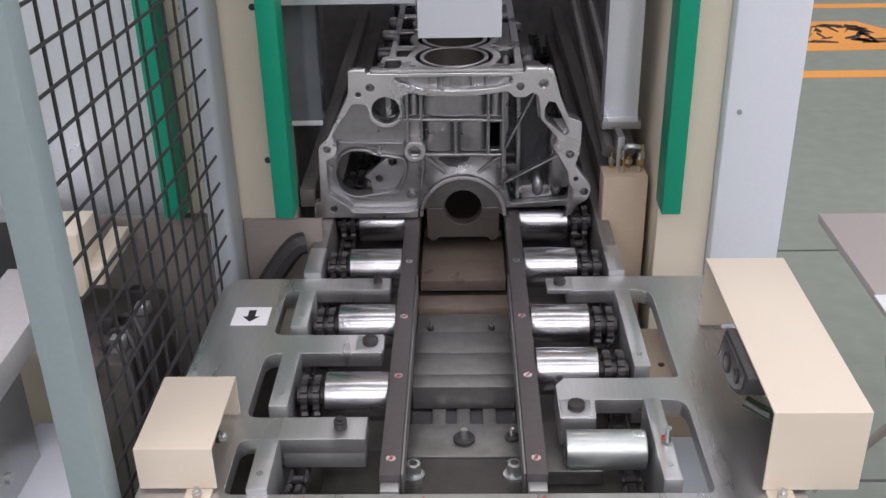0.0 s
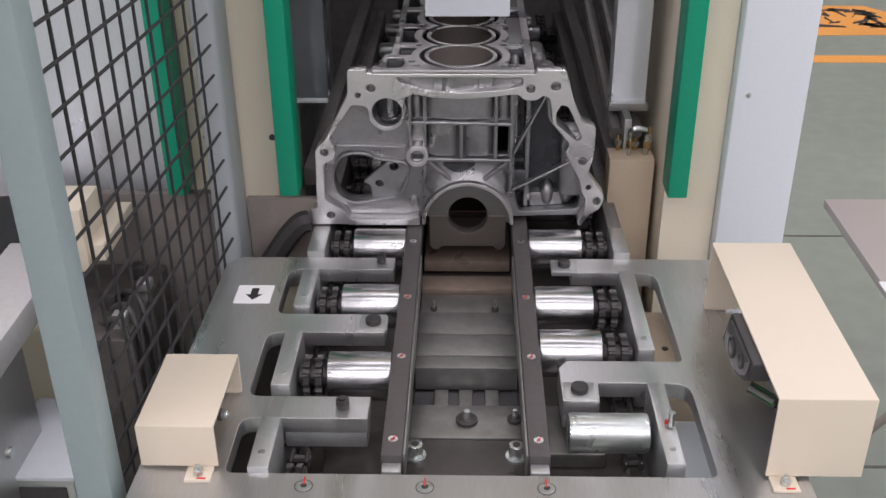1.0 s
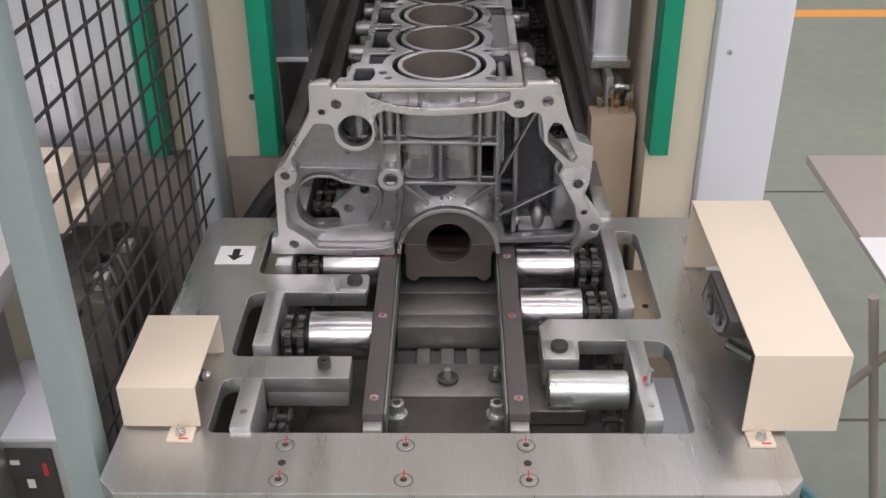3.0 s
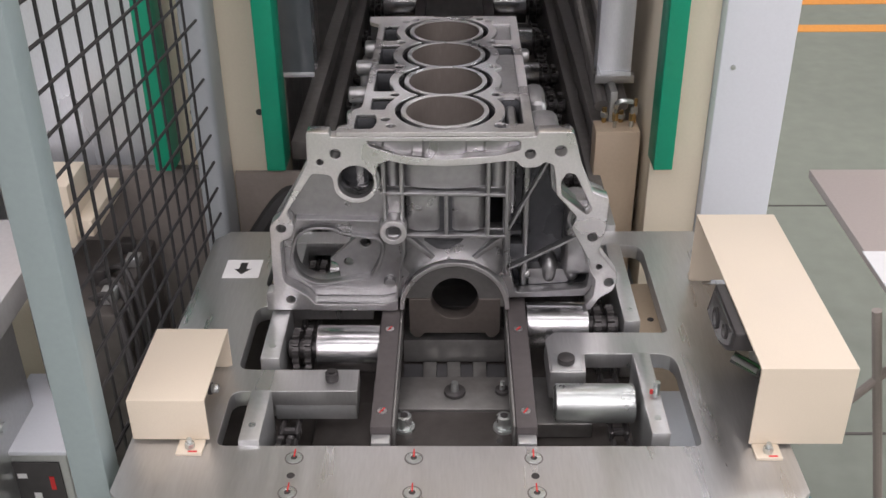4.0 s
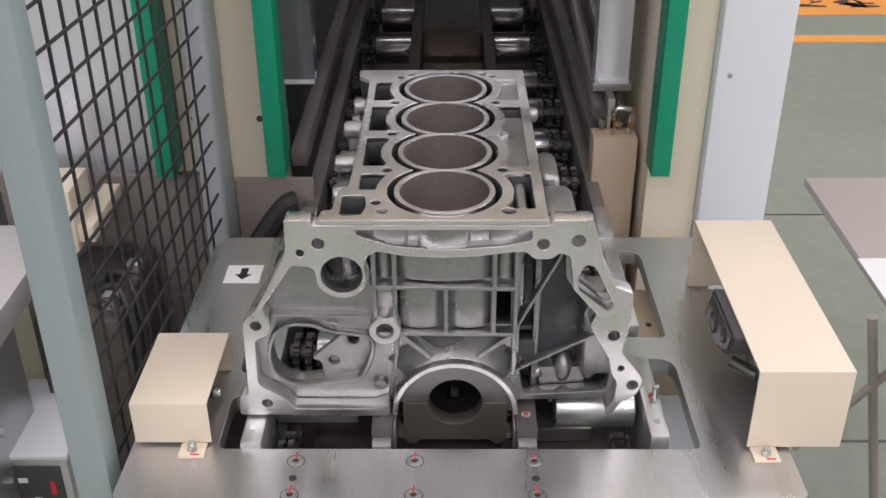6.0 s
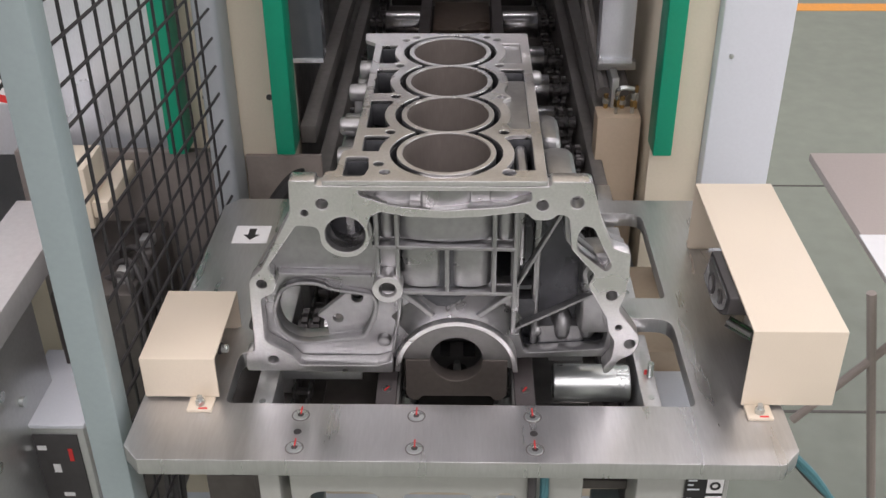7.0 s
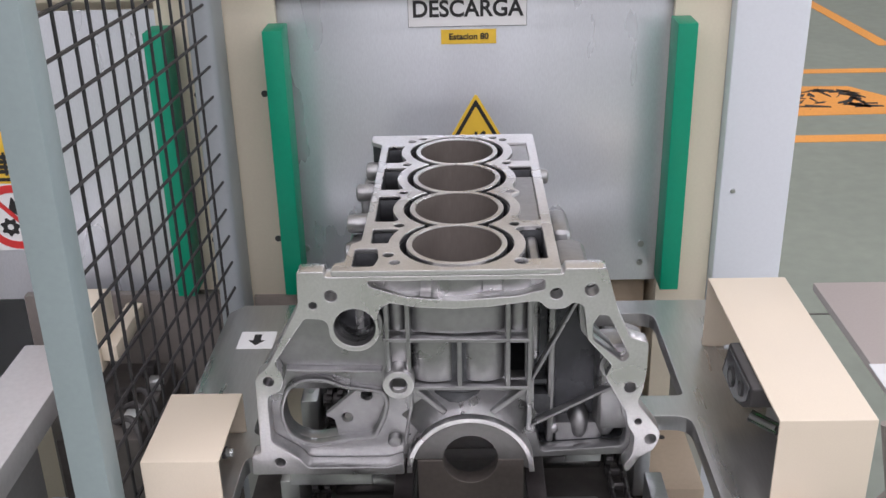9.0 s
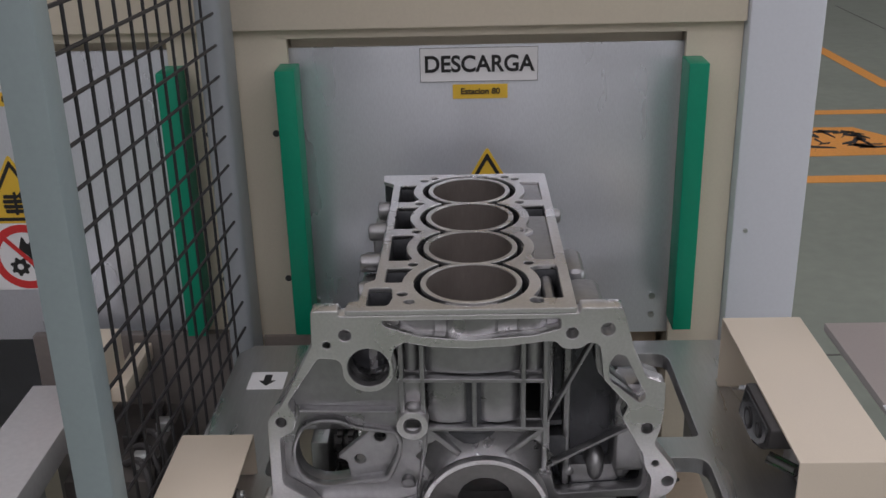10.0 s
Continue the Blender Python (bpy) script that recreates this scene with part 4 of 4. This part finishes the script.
    part("bearing_fairing", bm, CAST, e, "flared casting over the bearing arch", sharp=50)
    upper = [(0.001 + 0.0505 * math.cos(a), 0.001 + 0.0505 * math.sin(a)) for a in (math.pi * k / 28 for k in range(29))]
    arcb = [(0.001 - 0.0235 * math.cos(a), 0.011 + 0.0235 * math.sin(a)) for a in (math.pi * k / 24 for k in range(25))]
    part("bearing_housing", upright([[(0.0515, 0.0), (0.0515, 0.011)] + [p for p in upper if p[1] > 0.0112] + [(-0.0495, 0.011), (-0.0495, 0.011)] + arcb], 0.005, 0.020, 0.0005), BEARING, e, "rear main bearing housing")
    arcl = [(0.001 + 0.0235 * math.cos(a), 0.0105 - 0.0235 * math.sin(a)) for a in (math.pi * k / 24 for k in range(25))]
    cap = [(-0.045, 0.0105), (-0.045, -0.030), (-0.040, -0.036), (-0.034, -0.036), (-0.030, -0.031), (0.032, -0.031), (0.036, -0.036), (0.042, -0.036), (0.047, -0.030), (0.047, 0.0105)]
    part("bearing_cap", upright([cap + arcl], 0.004, 0.020, 0.0008), material("dark_bearing_cap_iron", (0.14, 0.122, 0.110), 0.45, 0.7, 0.15, 200, 20, 0.1), e, "dark iron bearing cap")
    # deck
    X, P, Y0 = -0.008, 0.0785, 0.0535
    ys = [Y0 + P * k for k in range(4)]
    def scallop(r):
        """The outline round four overlapping cylinders."""
        half, out = math.acos(P / 2 / r), []
        for k, y in list(enumerate(ys)):
            a0 = -math.pi / 2 if k == 0 else -math.pi / 2 + half
            a1 = math.pi / 2 if k == 3 else math.pi / 2 - half
            out += [(X + r * math.cos(a0 + (a1 - a0) * j / 14), y + r * math.sin(a0 + (a1 - a0) * j / 14)) for j in range(15)]
        for k, y in reversed(list(enumerate(ys))):
            a0 = math.pi / 2 if k == 3 else math.pi / 2 + half
            a1 = 3 * math.pi / 2 if k == 0 else 3 * math.pi / 2 - half
            out += [(X + r * math.cos(a0 + (a1 - a0) * j / 14), y + r * math.sin(a0 + (a1 - a0) * j / 14)) for j in range(15)]
        return [p for i, p in enumerate(out) if (Vector(p) - Vector(out[i - 1])).length > 1e-5]

    jacket = scallop(0.0480)
    def edge(y, r=0.0575, bolt_x=0.0500, bolt_r=0.0095):
        """How far the wall round the coolant jacket reaches from the cylinders' middle line at y."""
        reach = [math.sqrt(max(r * r - (y - c) ** 2, 0)) for c in ys]
        reach += [bolt_x + math.sqrt(bolt_r ** 2 - (y - m) ** 2) for m in (Y0 + P * (k + 0.5) for k in range(-1, 4)) if abs(y - m) < bolt_r]
        return max(reach)

    def pocket(y0, y1, side, rim_x, n=14):
        inner = [(X + side * edge(y0 + (y1 - y0) * k / n), y0 + (y1 - y0) * k / n) for k in range(n + 1)]
        return fillet([(rim_x, y1)] + inner[::-1] + [(rim_x, y0)] if side < 0 else inner + [(rim_x, y1), (rim_x, y0)], 0.002, 3)

    deck_out = fillet([(-0.1085, 0.0), (0.0745, 0.0), (0.0745, 0.343), (-0.100, 0.343), (-0.099, 0.322), (-0.0875, 0.312), (-0.0868, 0.16), (-0.0885, 0.060), (-0.0965, 0.054), (-0.0985, 0.018), (-0.1065, 0.017)], 0.003)
    bolts = [(X + sd * 0.0500, Y0 + P * (k + 0.5)) for k in range(3) for sd in (-1, 1)] + [(X - 0.050, 0.016), (X - 0.056, 0.031), (X + 0.052, 0.016), (X - 0.0475, 0.322), (X + 0.049, 0.324), (X + 0.0385, 0.3315), (X - 0.0365, 0.3300)]
    loops = [deck_out, jacket] + [ring(x, y, 0.0045 if i != 8 else 0.0058, 16) for i, (x, y) in enumerate(bolts)]
    loops.append(fillet([(-0.0918, 0.008), (-0.0745, 0.009), (-0.0715, 0.024), (-0.0735, 0.044), (-0.0922, 0.044)], 0.004))
    for y0, y1 in ((0.0545, 0.0850), (0.1015, 0.1625), (0.179, 0.2395), (0.255, 0.307)):
        loops.append(pocket(y0, y1, -1, -0.0800))
    for y0, y1 in ((0.020, 0.087), (0.100, 0.240), (0.256, 0.313)):
        loops.append(pocket(y0, y1, 1, 0.0655))
    part("deck", slab(loops, 0.1898, 0.194, 0.0005), MACHINED, e, "machined deck with coolant slots and bolt holes")
    under = fillet([(-0.1055, 0.0168), (0.0740, 0.0168), (0.0740, 0.3425), (-0.099, 0.3425), (-0.098, 0.322), (-0.0870, 0.312), (-0.0863, 0.16), (-0.0880, 0.060), (-0.0960, 0.054), (-0.0980, 0.020)], 0.003)
    rows = []
    for lp in loops[1:]:
        if max(p[1] for p in lp) > 0.026:
            cut = [(x, max(y, 0.0192)) for x, y in lp]
            rows.append([p for i, p in enumerate(cut) if (Vector(p) - Vector(cut[i - 1])).length > 1e-5])
    # darkened copy of the casting, so slots and pockets read as shaded
    part("deck_casting", slab([under] + rows, 0.168, 0.1895, 0.0003), SHADECAST, e, "casting under the deck, recess shade in its colour")
    part("deck_recess", slab([fillet([(0.042, 0.101), (0.0652, 0.101), (0.0652, 0.217), (0.040, 0.217), (0.046, 0.207), (0.036, 0.17)], 0.002)], 0.160, 0.1905), CAST, e, "rough recessed deck area")
    part("deck_recess", slab([fillet([(0.043, 0.257), (0.0652, 0.257), (0.0652, 0.312), (0.043, 0.312)], 0.002)], 0.160, 0.1910), CAST, e, "rough recessed deck area")
    part("oil_boss", box(0.0510, 0.0610, 0.034, 0.0855, 0.09, 0.1860, 0.0042, seg=3), CAST, e, "upright cast oil boss")
    for y in (0.035, 0.14, 0.21, 0.29):
        part("pocket_column", cyl((-0.0735, y, 0.125), (-0.0735, y, 0.166), 0.009, None, 16, bevel=0.003), SHADECAST, e, "rounded column inside the wall pocket")
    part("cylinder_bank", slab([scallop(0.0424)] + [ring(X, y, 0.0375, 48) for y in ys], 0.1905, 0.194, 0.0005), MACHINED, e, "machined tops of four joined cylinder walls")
    part("cylinder_jacket", slab([scallop(0.0422)] + [ring(X, y, 0.0388, 48) for y in ys], 0.060, 0.1903, 0.0003), SHADECAST, e, "cylinder jacket, slot shade in its colour")
    part("jacket_floor", slab([[(-0.0855, 0.031), (0.0675, 0.031), (0.0675, 0.332), (-0.0855, 0.332)], scallop(0.0426)], 0.070, 0.074), SHADECAST, e)
    for k, y in enumerate(ys):
        bm = bmesh.new()
        bmesh.ops.create_cone(bm, cap_ends=False, segments=48, radius1=0.0372, radius2=0.0372, depth=0.132)
        bmesh.ops.translate(bm, vec=(0, 0, 0.127), verts=bm.verts)
        part("cylinder_bore", bm, BORE, e, "honed brown-grey bore", at=pose(X, y, 0))
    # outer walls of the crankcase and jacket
    part("crankcase_floor", box(-0.086, 0.075, 0.03, 0.343, 0.035, 0.060, 0.004), SHADECAST, e)
    part("side_wall", box(-0.0945, -0.086, 0.030, 0.340, 0.002, 0.1678, 0.003), CAST, e, "cast side wall")
    part("side_wall", box(0.068, 0.0745, 0.030, 0.344, 0.002, 0.1678, 0.003), CAST, e, "cast side wall")
    part("end_wall", box(-0.0858, 0.068, 0.333, 0.342, 0.002, 0.1678, 0.003), CAST, e, "cast front wall")
    for k in range(2):
        s = -1 if k == 0 else 1
        part("skirt", box(-0.112 if s < 0 else 0.075, -0.0950 if s < 0 else 0.118, 0.031, 0.33, 0.0005, 0.030, 0.005), CAST, e, "cast oil pan skirt")
    for y, z, r, l in ((0.060, 0.135, 0.011, 0.012), (0.115, 0.158, 0.010, 0.016), (0.150, 0.130, 0.012, 0.014), (0.178, 0.160, 0.009, 0.020), (0.235, 0.135, 0.012, 0.022), (0.255, 0.162, 0.009, 0.018), (0.310, 0.165, 0.010, 0.012), (0.325, 0.140, 0.012, 0.016)):
        part("side_boss", cyl((-0.090, y, z), (-0.093 - l, y, z), r, seg=18, bevel=0.003), CAST, e, "cast bolt boss")
    for y0, y1, z0, z1, w in ((0.14, 0.20, 0.10, 0.15, 0.016), (0.25, 0.29, 0.11, 0.16, 0.012)):
        part("side_pad", box(-0.0950 - w, -0.0947, y0, y1, z0, z1, 0.005, seg=3), CAST, e, "rounded cast pad")
    for y, z, r, l in ((0.062, 0.130, 0.014, 0.022), (0.092, 0.150, 0.012, 0.030), (0.165, 0.158, 0.011, 0.022), (0.200, 0.140, 0.015, 0.018), (0.300, 0.160, 0.008, 0.014)):
        part("side_boss", cyl((0.072, y, z), (0.0745 + l, y, z), r, seg=18, bevel=0.004), CAST, e, "cast bolt boss")
    part("side_housing", box(0.0748, 0.1060, 0.056, 0.118, 0.095, 0.170, 0.010, seg=3), CAST, e, "rounded cast housing")
    part("side_housing", box(0.0748, 0.0960, 0.122, 0.180, 0.105, 0.174, 0.009, seg=3), CAST, e, "rounded cast housing")
    part("flange_ear", box(0.110, 0.142, 0.017, 0.050, 0.03, 0.115, 0.006, seg=3), CAST, e)
    return e


def fence():
    f = thing("mesh_fence", "grey post with a black welded wire mesh panel", "fence")
    part("post", box(-0.2870, -0.2572, 0.042, 0.072, 0.0, 2.05, 0.002), POSTGREY, f, "grey painted square post")
    part("post_foot", box(-0.325, -0.252, 0.01, 0.11, 0.0, 0.012, 0.001), POSTGREY, f)
    mesh_x = lambda y: -0.2655 + (y - 0.075) * 0.0618
    for i in range(12):
        y = 0.0785 + 0.0316 * i
        part("wire", tube([(mesh_x(y), y, 0.79), (mesh_x(y), y, 2.0)], 0.0017, seg=6), WIRE, f)
    for j in range(37):
        z = 0.7998 + 0.0330 * j
        part("wire", tube([(mesh_x(0.074) + 0.003, 0.074, z), (mesh_x(0.455) + 0.003, 0.455, z)], 0.0017, seg=6), WIRE, f)
    return f


def side_table():
    t = thing("work_table", "taupe work table with thin dark legs", "table")
    part("tabletop", box(0.645, 1.5, 0.30, 1.014, 0.735, 0.75, 0.002), TABLETOP, t, "taupe laminate top")
    for x, y in ((1.15, 0.97), (1.45, 0.36), (1.45, 0.97)):
        part("leg", box(x - 0.012, x + 0.012, y - 0.012, y + 0.012, 0, 0.735, 0.002), TAUPE, t)
    part("leg", cyl((0.620, 0.60, 0.733), (0.770, 0.60, 0.004), 0.007, seg=12), TAUPE, t, "slanting taupe steel leg")
    part("brace", cyl((0.548, 0.60, 0.496), (0.740, 0.60, 0.733), 0.0065, seg=12), TAUPE, t, "slanting taupe steel brace")
    tagged(part("paper_sheet", box(0.640, 0.95, 0.34, 0.73, 0.7505, 0.7525, 0.0004), WHITE), "white paper sheets lying on the table", "paper")


TABLE, DRUM = lift_table()
CONVEYOR = conveyor()
machine()
inside()
DOOR = door()
BLOCK = engine_block()
fence()
side_table()
# the neighbouring station stands idle with its door shut
copy_thing(DOOR, pose(PITCH + 0.014, 0, 0.975))


def neighbour_table():
    n = thing("neighbour_table", "steel side plate and drive of the neighbouring unloading table", "lift table")
    part("side_plate", box(-0.507, -0.435, -0.02, 0.465, 0.918, 0.952, 0.0015), PALEALU, n, "pale aluminium side plate")
    part("pit_floor", box(-0.90, -0.508, 0.0, 0.46, 0.86, 0.87), DARKPIT, n, "dark pit floor")
    part("far_plate", box(-1.0, -0.86, -0.02, 0.465, 0.918, 0.952, 0.0015), PALEALU, n)
    part("apron", box(-0.52, -0.263, 0.515, 0.5285, 0.50, 0.993, 0.001), APRONSHADE, n, "taupe apron plate under the opening, shade in its colour")
    part("cover", box(-0.432, -0.388, 0.395, 0.460, 0.953, 1.030, 0.0015), BEIGE, n, "small cream cover")
    part("cream_bar", box(-0.390, -0.370, 0.400, 0.510, 0.965, 0.985, 0.001), BEIGE, n, "cream rail")
    part("carriage", box(-0.43, -0.335, 0.33, 0.50, 0.55, 0.905, 0.003), DARKPIT, n, "oily dark carriage")
    part("carriage_side", box(-0.60, -0.436, 0.10, 0.30, 0.60, 0.9175, 0.002), ALU, n, "milled carriage side")
    for y, z in ((0.18, 0.88), (0.22, 0.84), (0.14, 0.82)):
        part("screw", cyl((-0.436, y, z), (-0.431, y, z), 0.006, seg=14), ZINC, n)
    d = part("drive_box", box(-0.458, -0.378, 0.225, 0.355, 0.55, 0.80, 0.002), ALU, n, "aluminium drive box")
    part("connector_panel", box(-0.452, -0.386, 0.2225, 0.2248, 0.57, 0.790, 0.0006), BLACKPLASTIC, d, "black connector panel")
    for k, (x, z, w, h) in enumerate(((-0.444, 0.770, 0.006, 0.016), (-0.428, 0.772, 0.010, 0.006), (-0.443, 0.735, 0.005, 0.026), (-0.416, 0.742, 0.008, 0.012), (-0.397, 0.762, 0.005, 0.018), (-0.436, 0.690, 0.010, 0.006), (-0.410, 0.702, 0.012, 0.005))):
        part("panel_label", box(x - w / 2, x + w / 2, 0.2215, 0.2224, z - h / 2, z + h / 2), REDINK if k == 4 else WHITE, d, "red label" if k == 4 else "small white label")
    part("box_lid", box(-0.461, -0.375, 0.2215, 0.358, 0.8005, 0.806, 0.001), PANELGREY, d, "pale grey lid")
    for k in range(3):
        part("cable_gland", cyl((-0.446 + 0.022 * k, 0.2210, 0.650), (-0.446 + 0.022 * k, 0.195, 0.645), 0.006, seg=12, bevel=0.001), ZINC, d, "threaded cable gland")
    part("hose_fitting", cyl((-0.378, 0.24, 0.785), (-0.366, 0.24, 0.785), 0.006, seg=14), ZINC, d)
    for k, (x, y, z) in enumerate(((-0.365, 0.30, 0.905), (-0.35, 0.36, 0.905), (-0.372, 0.40, 0.905), (-0.345, 0.44, 0.905), (-0.36, 0.47, 0.905))):
        part("clamp", box(x - 0.008, x + 0.008, y - 0.009, y + 0.009, z, z + 0.012 + 0.004 * (k % 3), 0.0015), ALU if k % 2 else BLACKSTEEL, n)
    for k in range(3):
        line = [(-0.33, 0.30 + 0.03 * k, 0.55), (-0.322, 0.31 + 0.03 * k, 0.80), (-0.34, 0.34 + 0.03 * k, 0.915), (-0.38, 0.37 + 0.03 * k, 0.90)]
        part("cable", tube(smooth_line(line), 0.004), BLACKPLASTIC, n, "black cable")
    for x in (-0.95, -0.47):
        part("leg", box(x - 0.03, x + 0.03, 0.10, 0.40, 0.0, 0.60, 0.002), POSTGREY, n, "grey leg")
    return n


neighbour_table()


def motions():
    """The block rolls out, the table lifts it, the door comes down."""
    ride = [(0.0, 0.5829), (0.5, 0.5434), (1.0, 0.5055), (1.5, 0.4650), (2.0, 0.4247), (2.75, 0.364), (3.5, 0.3033), (4.0, 0.2616), (4.5, 0.2203), (5.0, 0.1783), (5.5, 0.1367), (5.8, 0.1120), (6.0, 0.1013)]
    lift = [(0.0, 0.0), (6.45, 0.0), (6.6, 0.0015), (6.8, 0.0105), (7.0, 0.0206), (7.25, 0.0355), (7.5, 0.0522), (7.7, 0.0635), (7.85, 0.0657), (10.0, 0.0657)]
    walk(TABLE, [(t, pose(0, 0, z)) for t, z in lift])
    rows = [(t, pose(0.033, y, 0.958)) for t, y in ride] + [(t, pose(0.033, 0.1013, 0.958 + z)) for t, z in lift[1:]]
    walk(BLOCK, rows)
    fall = [(0.0, 1.365), (7.6, 1.365), (7.8, 1.235), (7.9, 1.1925), (8.0, 1.160), (8.1, 1.134), (8.2, 1.1125), (8.4, 1.0846), (8.6, 1.0552), (8.8, 1.0220), (8.95, 0.9985), (9.0, 0.9910), (9.1, 0.9800), (9.2, 0.9745), (9.3, 0.9740), (10.0, 0.9740)]
    walk(DOOR, [(t, pose(0, 0, z)) for t, z in fall])
    # the drum turns the strip out and back in place of switching it
    shine = [(0.0, 140), (7.8334, 140), (7.8667, 75), (7.9, 10), (8.8, 10), (8.8334, 75), (8.8667, 140), (10.0, 140)]
    walk(DRUM, [(t, STATUS @ pose(0, 0, 0, a)) for t, a in shine])
    degrees_per_metre = 180 / (math.pi * ROLL_R)
    for r, y in ROLLERS:
        z = r.matrix_basis.translation.z
        turn = [(0.3 * k, 0.3 * k * 0.0811 * degrees_per_metre) for k in range(20)]
        turn += [(6.0, turn[-1][1] + 20), (10.0, turn[-1][1] + 20)]
        walk(r, [(t, pose(0, y, z, a)) for t, a in turn])


motions()
